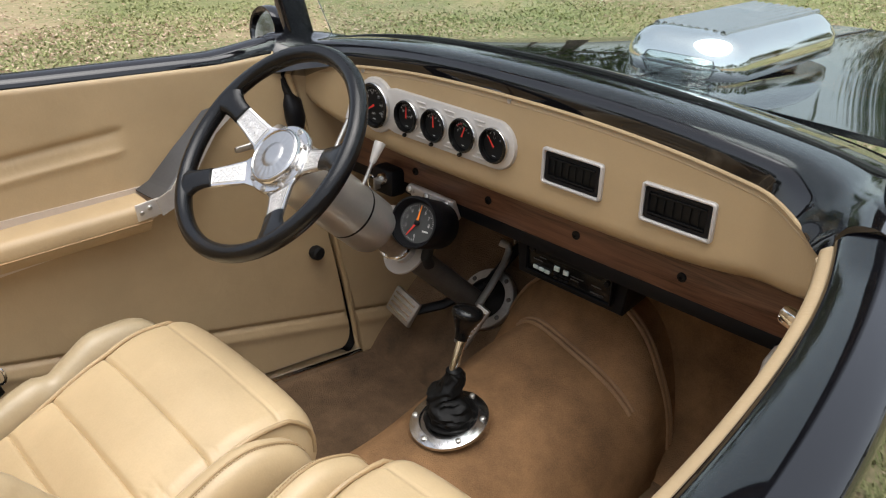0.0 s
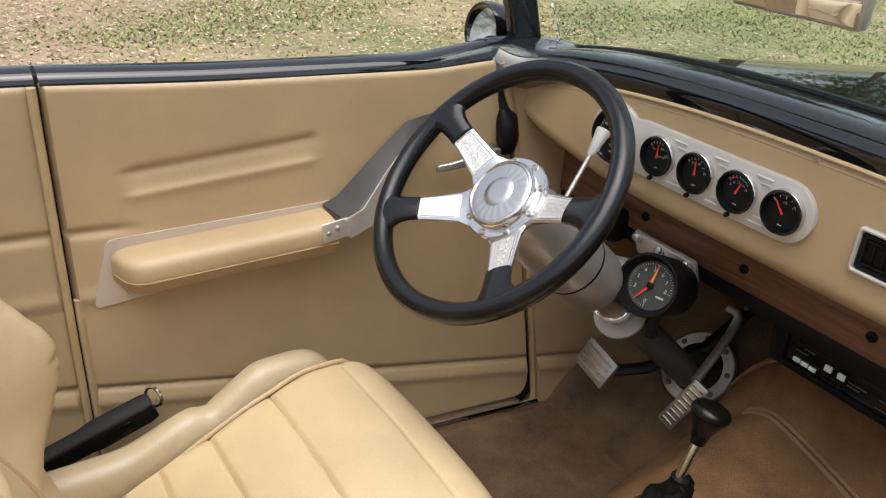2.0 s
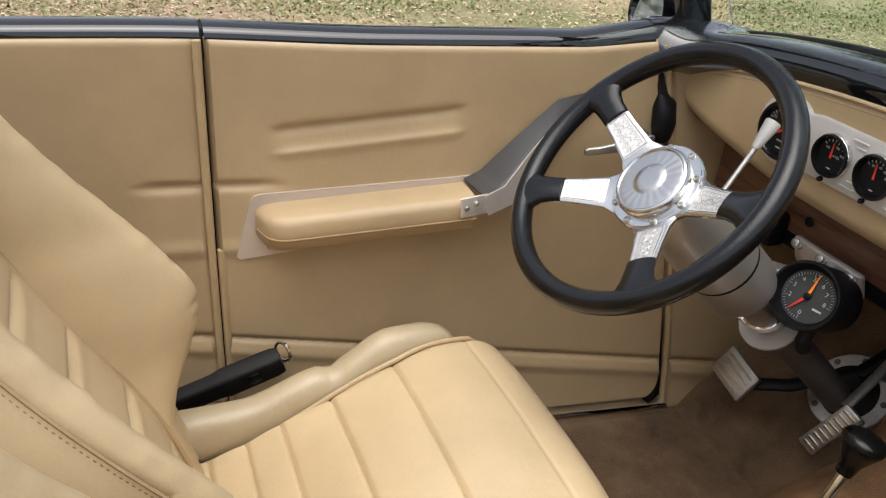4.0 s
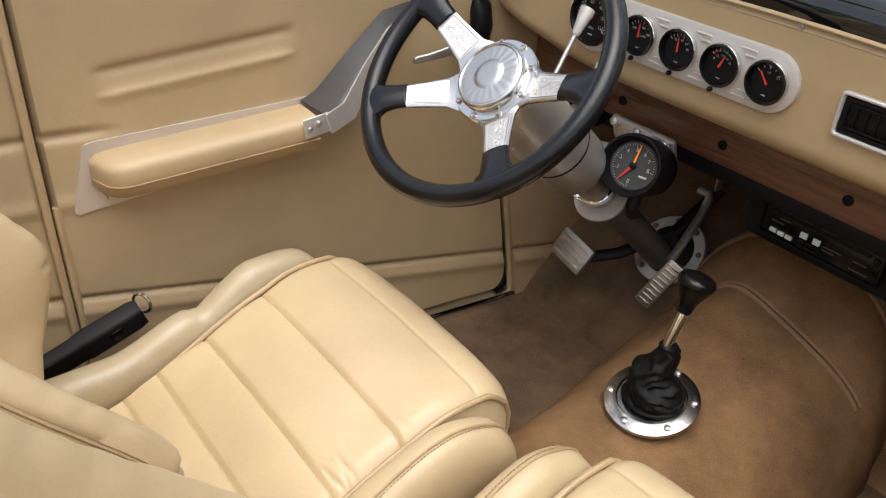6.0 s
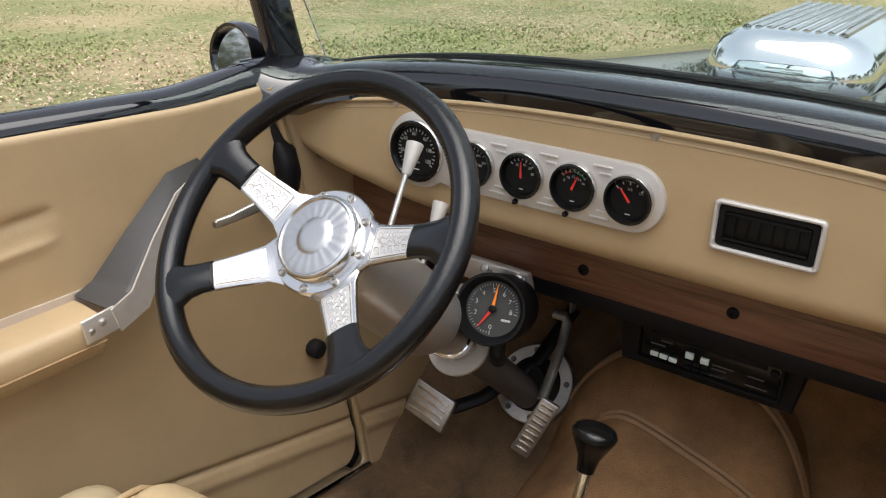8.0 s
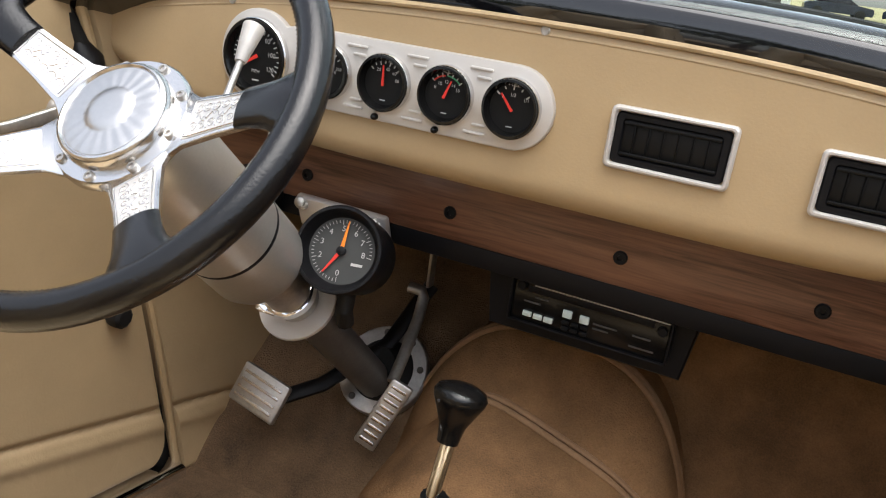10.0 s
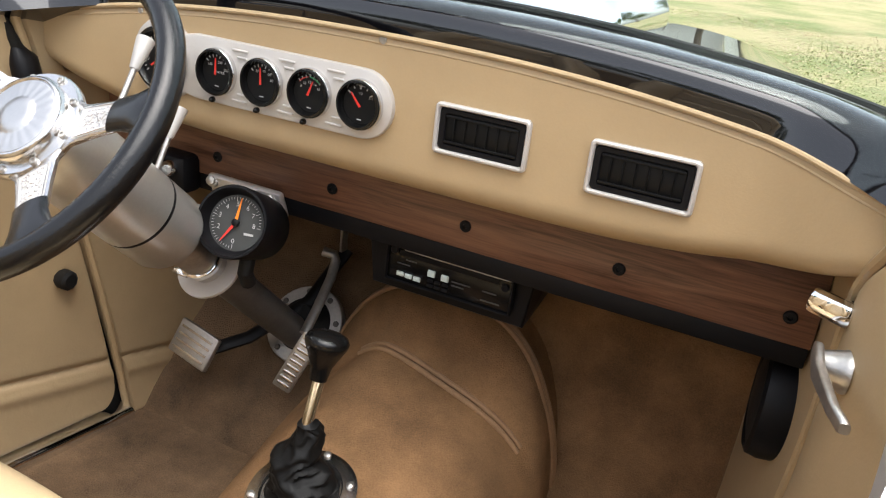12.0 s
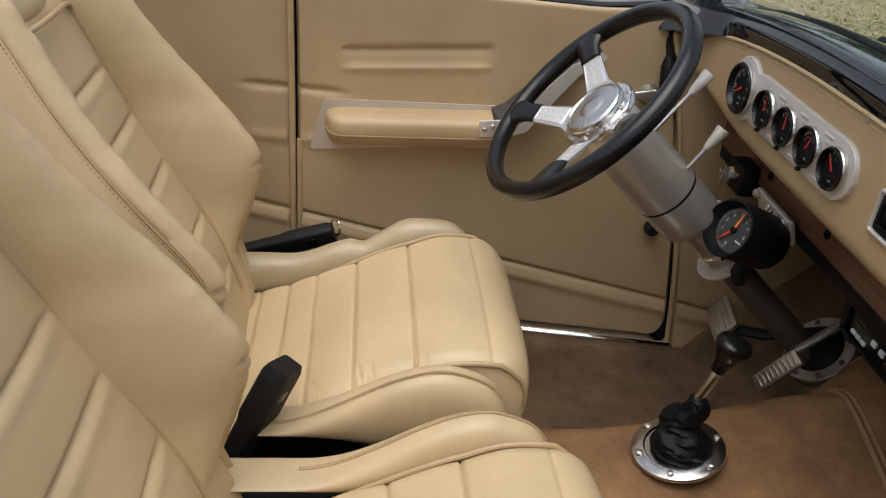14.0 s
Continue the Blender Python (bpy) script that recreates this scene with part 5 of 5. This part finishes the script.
    for sx in (-1, 1):
        bm = bmesh.new()
        rings, pip, crest, thread = [], [], [], []
        for k in range(141):
            f = k / 140
            z = 0.455 + 0.80 * f
            yb, ye, wi = back_y(z), edge_y(z), inset_w(z)
            top = smoothstep(0.85, 1.22, z)
            xf = 0.225 - 0.055 * top
            xo = 0.262 - 0.070 * top
            ends = math.sqrt(max(0.0, 1 - max(0.0, (f - 0.92) / 0.08) ** 2)) + 0.01
            ye2 = yb + (ye - yb) * (0.35 + 0.65 * ends)
            fold = 0.0075 * groove(z - 0.752, 0.0055) + 0.003 * groove(z - 0.728, 0.005)
            pucker = [0.0034 * noise.noise((z * 46 + sx * 7, i * 0.5, 2.0)) * smoothstep(0.56, 0.70, z) for i in range(8)]
            broad = 0.0035 * noise.noise((z * 14, sx * 3.0, 5.0))
            ctrl = [(wi - 0.004, yb - 0.004), (wi + 0.008 + broad, yb + 0.45 * (ye2 - yb)), (wi + 0.52 * (xf - wi) + broad, ye2 - 0.20 * (ye2 - yb)),
                    (xf - 0.016, ye2 - 0.008 - fold * 0.6 + pucker[3]), (xf, ye2 - fold + pucker[4]), (xf + 0.013, ye2 - 0.006 - fold + pucker[5]),
                    (xf + 0.0235, ye2 - 0.024 + pucker[6]), (xf + 0.0225, ye2 - 0.030), (xo, yb + 0.45 * (ye2 - yb)), (xo + 0.004, yb - 0.03), (xo - 0.03, yb - 0.075), (wi, yb - 0.075)]
            ring = []
            n = len(ctrl)
            for i in range(n):
                p0, p1, p2, p3 = (Vector(ctrl[(i + j - 1) % n]) for j in range(4))
                for t in (0.0, 0.5):
                    q = 0.5 * (2 * p1 + (p2 - p0) * t + (2 * p0 - 5 * p1 + 4 * p2 - p3) * t * t + (3 * p1 - p0 - 3 * p2 + p3) * t ** 3)
                    ring.append(V(cx + sx * q.x, q.y, z))
            rings.append(ring)
            pip.append(V(cx + sx * (wi + 0.001), yb + 0.004, z))
            crest.append(V(cx + sx * (xf + 0.0228), ye2 - 0.0285, z))
            thread.append(V(cx + sx * (xf + 0.0242), ye2 - 0.0355, z))
        loft(bm, rings)
        bol = part("back_bolster", bm, TAN, s, "tan leather side bolster", angle=75)
        bm = bmesh.new()
        tube(bm, pip[8:119], 0.0042, 8)
        part("piping", bm, PIPING, back)
        bm = bmesh.new()
        tube(bm, crest[18:126:2], 0.0022, 6)
        seam = part("seam", bm, PIPING, bol)
        bm = bmesh.new()
        for a, b in zip(thread[18:125], thread[19:126]):
            box(bm, a.lerp(b, 0.4), (0.0036, 0.0016, 0.0016), b - a, (1, 0.1, 0), r=0.0005)
        part("stitching", bm, STITCH, bol, "brown thread")
    bm = bmesh.new()
    rings = []
    for k in range(13):
        z = 0.42 + 0.84 * k / 12
        w = 0.262 - 0.085 * smoothstep(0.85, 1.26, z)
        rings.append([V(cx + w * math.cos(t), back_y(z) - 0.075 + 0.04 * math.sin(t), z) for t in (2 * math.pi * j / 24 for j in range(24))])
    loft(bm, rings)
    part("back_shell", bm, TAN, s, angle=70)
    bm = bmesh.new()
    box(bm, (cx, -0.64, 0.385), (0.40, 0.50, 0.07), r=0.02)
    part("seat_base", bm, BLACK_PLASTIC, s)
    for sx in (-1, 1):
        bm = bmesh.new()
        box(bm, (cx + sx * 0.17, -0.64, 0.32), (0.03, 0.52, 0.072), r=0.004)
        part("slide_rail", bm, BLACK_PLASTIC, s)
    return s


driver = seat(True)
pass_seat = seat(False)
pass_seat.location = driver.location + Vector((0.612, 0.055, 0.0)) * U

# ---- seat belt parts ----
def buckle(tip, foot, label, size=1.0):
    tip, foot = Vector(tip), Vector(foot)
    d = (tip - foot).normalized()
    b = thing("seat_belt_buckle", foot, label, "seat belt")
    sidev = d.cross(V(0.4, 1, 0.2)).normalized()
    bm = bmesh.new()
    rows = []
    for f, w, t in ((0.0, 0.026, 0.016), (0.1, 0.030, 0.018), (0.55, 0.031, 0.019), (0.62, 0.035, 0.022), (0.95, 0.033, 0.022), (1.0, 0.030, 0.018)):
        c = foot.lerp(tip, f)
        n = d.cross(sidev)
        rows.append([c + sidev * (p[0]) + n * p[1] for p in round_rect(2 * w * size, 2 * t * size, min(w, t) * 0.35, 3)])
    loft(bm, rows)
    part("sleeve", bm, BLACK_RUBBER, b)
    bm = bmesh.new()
    c = foot.lerp(tip, 0.8) + d.cross(sidev) * -0.0205 * size
    box(bm, c, (0.026, 0.022, 0.004), sidev, d, r=0.001)
    part("release_button", bm, GLOSS_BLACK, b)
    return b


buckle((-0.045, -0.752, 0.622), (-0.005, -0.86, 0.40), "black plastic seat belt buckle standing between the seats")
b2 = buckle((-0.632, -0.698, 0.528), (-0.640, -0.95, 0.445), "black seat belt sleeve with steel loop beside the driver's seat", 0.78)
bm = bmesh.new()
tube(bm, [V(-0.636, -0.694, 0.541) + V(0.013 * math.cos(t), 0.010 * math.cos(t), 0.019 * math.sin(t)) for t in (2 * math.pi * k / 20 for k in range(20))], 0.0032, 8, closed=True)
part("steel_loop", bm, CHROME, b2)
bm = bmesh.new()
tube(bm, [(0.035, -0.95, 0.405), (0.022, -0.84, 0.410), (0.010, -0.74, 0.414), (0.014, -0.66, 0.416), (0.020, -0.57, 0.412), (0.020, -0.50, 0.415)], [0.044, 0.046, 0.044, 0.040, 0.034, 0.026], 14, flat=0.5)
solo("seat_belt_webbing", bm, BLACK_RUBBER, (0.0, -0.65, 0.35), "black belt webbing lying between the seats", "seat belt")

# ---- armrests ----
def armrest(s):
    a = thing("armrest", (side_x(-0.5, 0.75, s), -0.55, 0.74), "padded tan armrest on a bent aluminium bracket", "armrest", group="door armrests")

    def P(y, z, out):
        return V(side_x(y, z, s) - s * (0.012 + out), y, z)
    bm = bmesh.new()
    outl = [(-0.748, 0.701), (-0.742, 0.703), (-0.40, 0.752), (-0.335, 0.775), (-0.300, 0.845), (-0.338, 0.848), (-0.40, 0.843), (-0.712, 0.823), (-0.722, 0.820), (-0.727, 0.813), (-0.754, 0.712), (-0.754, 0.706)]
    for h0, h1 in ((0.0, 0.004),):
        loft(bm, [[P(y, z, h0) for y, z in outl], [P(y, z, h1) for y, z in outl]])
    part("back_plate", bm, PLATE, a, "thin satin aluminium back plate", smooth=False)
    bm = bmesh.new()
    rings = []
    for k in range(31):
        f = k / 30
        y = -0.722 + 0.350 * f
        e = math.sqrt(max(0.0, 1 - max(0.0, 1 - f / 0.12) ** 2))
        depth = 0.012 + 0.054 * e
        zm = 0.779 + 0.030 * f
        ring = []
        for o, z in ((0.004, -0.048), (0.5, -0.046), (0.80, -0.038), (0.97, -0.016), (1.0, -0.010), (1.0, 0.010), (0.94, 0.019), (0.78, 0.024), (0.4, 0.026), (0.004, 0.026)):
            ring.append(P(y, zm + z * (0.55 + 0.45 * e), 0.004 + depth * o))
        rings.append(ring)
    loft(bm, rings)
    part("pad", bm, TAN_PANEL, a, "tan leather pad", angle=70)
    bm = bmesh.new()
    tube(bm, [P(-0.722 + 0.350 * f, 0.779 + 0.030 * f - 0.013, 0.006 + 0.012 + 0.053 * math.sqrt(max(0.0, 1 - max(0.0, 1 - f / 0.12) ** 2))) for f in (k / 30 for k in range(31))], 0.0018, 6)
    part("piping", bm, STITCH, a, "darker sewn edge")
    inner = [P(-0.372, 0.842, 0.005), P(-0.345, 0.856, 0.005), P(-0.29, 0.915, 0.005), P(-0.222, 0.984, 0.005), P(-0.173, 0.996, 0.005)]
    outer = [P(-0.362, 0.838, 0.070), P(-0.325, 0.850, 0.060), P(-0.272, 0.906, 0.036), P(-0.222, 0.957, 0.020), P(-0.165, 0.985, 0.007)]
    lower = [P(-0.352, 0.802, 0.070), P(-0.305, 0.818, 0.060), P(-0.252, 0.882, 0.036), P(-0.207, 0.936, 0.020), P(-0.155, 0.972, 0.007)]
    n = V(-s * 0.001, 0.002, -0.003)
    bm = bmesh.new()
    rows = []
    for k in range(33):
        g = min(3.999, 4 * k / 32)
        c, f = int(g), g - int(g)
        p, q = inner[c].lerp(inner[c + 1], f), outer[c].lerp(outer[c + 1], f)
        rows.append([p.lerp(q, m / 8) for m in range(9)])
    slab(bm, rows, n)
    bracket = part("bracket", bm, ALU_DARK, a, "bent aluminium strap", angle=60)
    n = V(-s * 0.003, 0.001, 0.0005)
    bm = bmesh.new()
    loft(bm, [[p, q, q + n, p + n] for p, q in zip(outer, lower)])
    part("flange", bm, ALU, bracket, "bright folded edge", angle=60)
    bm = bmesh.new()
    box(bm, P(-0.378, 0.821, 0.0715), (0.050, 0.036, 0.005), (0, 1, 0.1), (0, -0.1, 1), r=0.002)
    part("end_tab", bm, ALU, a)
    for y, z, o in ((-0.392, 0.818, 0.074), (-0.376, 0.826, 0.074), (-0.700, 0.727, 0.006)):
        bm = bmesh.new()
        lathe(bm, P(y, z, o), (-s, 0, 0), [(0.0055, -0.002), (0.0055, 0.002), (0.003, 0.004)], 10)
        part("screw", bm, STEEL, a)
    return a


armrest(-1)
armrest(1)

# small fittings on the doors
bm = bmesh.new()
c = V(side_x(0.013, 0.60, -1) + 0.012, 0.013, 0.600)
lathe(bm, c, (1, 0, 0), [(0.016, -0.003), (0.018, 0.006), (0.017, 0.018), (0.012, 0.022)], 10)
solo("lock_knob", bm, BLACK_RUBBER, c, "small black rubber knob on the driver's door", "knob")

latch = thing("door_latch", (0.56, 0.01, 0.90), "chrome pull lever at the passenger door edge", "door latch")
bm = bmesh.new()
box(bm, (0.553, -0.020, 0.926), (0.046, 0.020, 0.026), (1, -0.25, -0.12), (0.25, 1, 0), r=0.007)
part("lever", bm, CHROME, latch)
bm = bmesh.new()
box(bm, (0.578, 0.004, 0.922), (0.02, 0.06, 0.025), r=0.004)
part("stem", bm, BLACK_PLASTIC, latch)

def inner_handle(s):
    hz = 0.905 if s < 0 else 0.880
    cc = V(side_x(-0.055, hz, s) - s * 0.010, -0.055, hz)
    h = thing("inner_door_handle", cc, "satin aluminium lever handle on the door trim", "door handle", group="inner door handles")
    n = V(-s, -0.05, 0.0).normalized()
    bm = bmesh.new()
    lathe(bm, cc, n, [(0.022, -0.002), (0.022, 0.003), (0.020, 0.006), (0.017, 0.018), (0.014, 0.028), (0.010, 0.030)], 28)
    part("boss", bm, STEEL, h)
    bm = bmesh.new()
    top = cc + n * 0.030 + V(0, 0.010, 0.012)
    ty, tz = cc.y - 0.112, cc.z + (-0.012 if s < 0 else 0.0)
    tip = V(side_x(ty, tz, s) - s * (0.034 if s < 0 else 0.048), ty, tz)
    rings = []
    for f, w in ((0.0, 0.007), (0.06, 0.010), (0.35, 0.010), (0.8, 0.007), (0.97, 0.007), (1.0, 0.005)):
        c = top.lerp(tip, f) + n * (0.008 * math.sin(math.pi * f))
        rings.append([c + V(0, 0, 1) * p[1] + n * p[0] for p in round_rect(0.009, 2 * w, 0.003, 3)])
    loft(bm, rings)
    part("lever", bm, STEEL, h)
    return h


inner_handle(-1)
inner_handle(1)

spk = thing("door_speaker", (0.53, 0.17, 0.62), "round black speaker grille on the passenger kick panel", "speaker")
sc = V(side_x(0.185, 0.705, 1) - 0.012, 0.185, 0.705)
bm = bmesh.new()
lathe(bm, sc, (-1, -0.1, 0.02), [(0.078, -0.01), (0.080, 0.012), (0.077, 0.026), (0.070, 0.030), (0.067, 0.026)], 44)
part("rim", bm, BLACK_PLASTIC, spk)
bm = bmesh.new()
lathe(bm, sc, (-1, -0.1, 0.02), [(0.068, 0.012), (0.068, 0.026), (0.05, 0.030), (0.01, 0.033)], 44)
part("grille", bm, BLACK_RUBBER, spk)

check = thing("door_check", (-0.615, 0.0, 0.93), "black strap and cover at the end of the dashboard", "door check")
bm = bmesh.new()
tube(bm, [(-0.616, -0.062, 1.075), (-0.608, -0.040, 1.03), (-0.598, -0.020, 0.978)], [0.016, 0.019, 0.022], 12, flat=0.6)
part("strap", bm, BLACK_RUBBER, check)
bm = bmesh.new()
tube(bm, [(-0.598, -0.024, 0.992), (-0.592, -0.018, 0.970), (-0.588, -0.014, 0.933), (-0.588, -0.012, 0.908)], [0.018, 0.034, 0.036, 0.026], 14, flat=0.6)
part("cover", bm, BLACK_PLASTIC, check)

for s in (-1, 1):
    bm = bmesh.new()
    rows = []
    for k in range(21):
        y = -0.75 + 0.86 * k / 20
        x = side_x(y, 0.30, s)
        rows.append([(x - s * a, y, z) for a, z in ((-0.02, 0.284), (0.030, 0.284), (0.030, 0.298), (0.026, 0.304), (0.016, 0.307), (-0.02, 0.307))])
    loft(bm, rows)
    solo("sill_plate", bm, CHROME, (side_x(-0.3, 0.3, s), -0.3, 0.288), "bright steel door sill plate", "sill", kind="structure")

# ---- ground and surroundings ----
bm = bmesh.new()
rows = []
radii = [0.0, 1.5, 3, 4.5, 6, 8, 10, 13, 17, 23, 32, 50, 90, 200, 600]


def ground_z(x, y):
    d = math.hypot(x, y)
    return 0.012 * d * smoothstep(6, 40, d) * (0.6 + 0.4 * y / max(d, 0.01)) + 0.02 * math.sin(x * 0.9) * math.sin(y * 0.7) * smoothstep(2, 6, d)


for r in radii:
    rows.append([(r * math.cos(t), r * math.sin(t), ground_z(r * math.cos(t), r * math.sin(t))) for t in (2 * math.pi * k / 96 for k in range(96))])
vs = add_grid(bm, rows[1:], close_v=True)
cv = bm.verts.new((0, 0, 0))
for k in range(96):
    bm.faces.new((cv, vs[0][k], vs[0][(k + 1) % 96]))
solo("ground", bm, GROUND, (0, 0, 0), "patchy winter grass with dry leaves", "grass", kind="structure")

rng = random.Random(4)


def scatter(n, maker):
    verts, faces = [], []
    for _ in range(n):
        r = 0.9 + 14.5 * rng.random() ** 1.5
        a = radians(rng.uniform(60, 215) if rng.random() < 0.65 else rng.uniform(215, 420))
        x, y = r * math.cos(a), r * math.sin(a)
        if abs(x) < 0.85 and -1.75 < y < 1.7:
            continue
        maker(verts, faces, x, y, ground_z(x, y))
    return verts, faces


def blade(verts, faces, x, y, z):
    n = noise.noise((x * 0.6, y * 0.6, 3.0))
    if rng.random() > 0.10 + 0.9 * smoothstep(-0.15, 0.30, n) + 0.35 * smoothstep(-3.0, 1.5, x + 0.4 * y - 1):
        return
    for _ in range(3):
        a = rng.uniform(0, 6.283)
        h = rng.uniform(0.008, 0.026)
        w = rng.uniform(0.005, 0.012)
        dx, dy = math.cos(a), math.sin(a)
        px, py = x + rng.uniform(-0.05, 0.05), y + rng.uniform(-0.05, 0.05)
        i = len(verts)
        lean = rng.uniform(0.6, 2.4) * h
        verts.extend([(px - dy * w, py + dx * w, z), (px + dy * w, py - dx * w, z), (px + dx * lean, py + dy * lean, z + h)])
        faces.append((i, i + 1, i + 2))


def leaf(verts, faces, x, y, z):
    n = noise.noise((x * 0.5 + 9, y * 0.5, 1.0))
    if rng.random() > 0.40 + 1.0 * n + 0.75 * smoothstep(-0.8, -2.5, x) * smoothstep(2.0, -0.5, y):
        return
    a, sz = rng.uniform(0, 6.283), rng.uniform(0.009, 0.022)
    dx, dy = math.cos(a) * sz, math.sin(a) * sz
    t1, t2 = rng.uniform(-0.6, 0.6) * sz, rng.uniform(0.0, 0.8) * sz
    i = len(verts)
    zz = z + rng.uniform(0.012, 0.04)
    verts.extend([(x - dx, y - dy, zz), (x + dy * 0.5, y - dx * 0.5, zz + t2), (x + dx, y + dy, zz + t1), (x - dy * 0.5, y + dx * 0.5, zz + t2 * 0.5)])
    faces.append((i, i + 1, i + 2, i + 3))


def cloud(name, n, maker, mat, label, category):
    verts, faces = scatter(n, maker)
    me = bpy.data.meshes.new(name)
    me.from_pydata(verts, [], faces)
    me.materials.append(mat)
    return tagged(new(name, me), label, category, kind="stuff")


cloud("grass_blades", 240000, blade, BLADES, "short green and straw-coloured grass blades", "grass")
cloud("fallen_leaves", 300000, leaf, LITTER, "dry pale brown leaves scattered on the grass", "leaves")


def tree(x, y, h, seed):
    r = random.Random(seed)
    z0 = ground_z(x, y) - 0.05
    t = new("tree")
    t.location = (x, y, z0)
    BASES[t.name] = V(0, 0, 0)
    tagged(t, "broad leafy tree at the edge of the field", "tree", group="trees round the field")
    verts, faces = [], []
    bm = bmesh.new()
    tips = []

    def limb(p, d, ln, rad, lev):
        pts, rs = [p], [rad]
        for k in range(4):
            d = (d + V(r.uniform(-1, 1), r.uniform(-1, 1), r.uniform(-0.3, 0.6)) * 0.18).normalized()
            p = p + d * (ln / 4)
            pts.append(p)
            rs.append(rad * (1 - 0.16 * (k + 1)))
        tube(bm, pts, rs, 8 if lev == 0 else 5)
        if lev < 2:
            for k in range(4 if lev else 6):
                b = pts[2 + (k % 3)]
                a = r.uniform(0, 6.283)
                limb(b, V(math.cos(a), math.sin(a), r.uniform(0.2, 0.9)).normalized(), ln * r.uniform(0.5, 0.7), rad * 0.42, lev + 1)
        if lev:
            tips.extend(pts[2:])
    limb(V(0, 0, 0), V(0, 0, 1), h * 0.5, h * 0.028, 0)
    for v in bm.verts:
        v.co /= U
    tr = part("trunk", bm, BARK, t, "grey-brown bark trunk and limbs")
    for tip in tips:
        for _ in range(90):
            c = tip + V(r.gauss(0, 1), r.gauss(0, 1), r.gauss(0, 0.8)) * (h * 0.07)
            a, b = V(r.gauss(0, 1), r.gauss(0, 1), r.gauss(0, 1)).normalized(), V(r.gauss(0, 1), r.gauss(0, 1), r.gauss(0, 1)).normalized()
            q = r.uniform(0.10, 0.22)
            i = len(verts)
            verts.extend([c - a * q, c + b * q * 0.5, c + a * q, c - b * q * 0.5])
            faces.append((i, i + 1, i + 2, i + 3))
    me = bpy.data.meshes.new("crown")
    me.from_pydata([tuple(v) for v in verts], [], faces)
    me.materials.append(FOLIAGE)
    cr = new("crown", me)
    cr.parent = t
    return t


first = tree(-15, 20, 13, 1)
second = tree(-25, 6, 14, 2)
ring_rng = random.Random(11)
for k in range(34):
    a = 2 * math.pi * (k + ring_rng.uniform(-0.3, 0.3)) / 34
    g = math.degrees(a) % 360
    r = ring_rng.uniform(15, 26) + (30 if 40 < g < 80 else 45 if 80 <= g < 150 else 20 if 225 < g < 315 else 60 if 150 <= g < 215 else 30)
    x, y = r * math.cos(a), r * math.sin(a)
    sc = ring_rng.uniform(0.8, 1.25)
    t = copy_thing(first if k % 2 else second, Matrix.Translation((x, y, ground_z(x, y) - 0.05)) @ Matrix.Rotation(ring_rng.uniform(0, 6.28), 4, "Z"))
    t.scale = (sc, sc, sc)

# far things at the field's edge, in metres
def far_thing(name, x, y, label, category, group=""):
    ob = new(name)
    ob.location = (x, y, ground_z(x, y) - 0.03)
    BASES[ob.name] = V(0, 0, 0)
    return tagged(ob, label, category, group)


PALE_SHEET = material("pale_sheet_metal", (0.62, 0.63, 0.62), rough=0.5, vary=0.12, scale=2, fine=30, bump=0.1)
CAR_PAINT = material("dark_car_paint", (0.025, 0.03, 0.045), rough=0.2, vary=0.15, scale=3, bump=0)
shed = far_thing("shed", -5.2, 60.0, "small pale sheet-metal shed at the field's edge", "shed")
bm = bmesh.new()
box(bm, V(0, 0, 1.0) / U, V(2.4, 2.0, 2.0) / U, r=0.03)
part("wall", bm, PALE_SHEET, shed)
bm = bmesh.new()
prism(bm, [(-1.4, 0.0), (1.4, 0.0), (0.0, 0.55)], V(0, 1.15, 2.0) / U, (1, 0, 0), (0, 0, 1), 2.3 / U)
part("roof", bm, BARK, shed, smooth=False)
bm = bmesh.new()
box(bm, V(0.3, -1.02, 0.95) / U, V(0.9, 0.06, 1.85) / U, r=0.02)
part("door", bm, ALU_DARK, shed)


def parked_car(x, y, turn):
    car = far_thing("parked_car", x, y, "dark parked car at the far edge of the field", "car", "parked cars")
    bm = bmesh.new()
    side = [(-2.1, 0.35), (-2.15, 0.75), (-1.9, 0.90), (-1.2, 0.95), (1.0, 0.95), (2.0, 0.82), (2.1, 0.60), (2.05, 0.35)]
    loft(bm, [[V(px, w, pz) / U for px, pz in side] for w in (-0.82, -0.75, 0.75, 0.82)])
    part("body", bm, CAR_PAINT, car)
    bm = bmesh.new()
    top = [(-1.5, 0.93), (-0.9, 1.40), (0.3, 1.42), (1.1, 0.93)]
    loft(bm, [[V(px, w * (1 if pz < 1 else 0.85), pz) / U for px, pz in top] for w in (-0.74, 0.74)])
    part("cabin", bm, GLOSS_BLACK, car, "dark glass cabin")
    for px in (-1.3, 1.3):
        for w in (-0.78, 0.78):
            bm = bmesh.new()
            lathe(bm, V(px, w - 0.1, 0.33) / U, (0, 1, 0), [(0.20 / U, 0), (0.33 / U, 0.02 / U), (0.33 / U, 0.18 / U), (0.20 / U, 0.2 / U)], 20)
            part("wheel", bm, BLACK_RUBBER, car)
    car.rotation_euler = (0, 0, turn)
    return car


parked_car(-1.0, 60.0, 0.15)
parked_car(4.0, 62.0, -0.3)
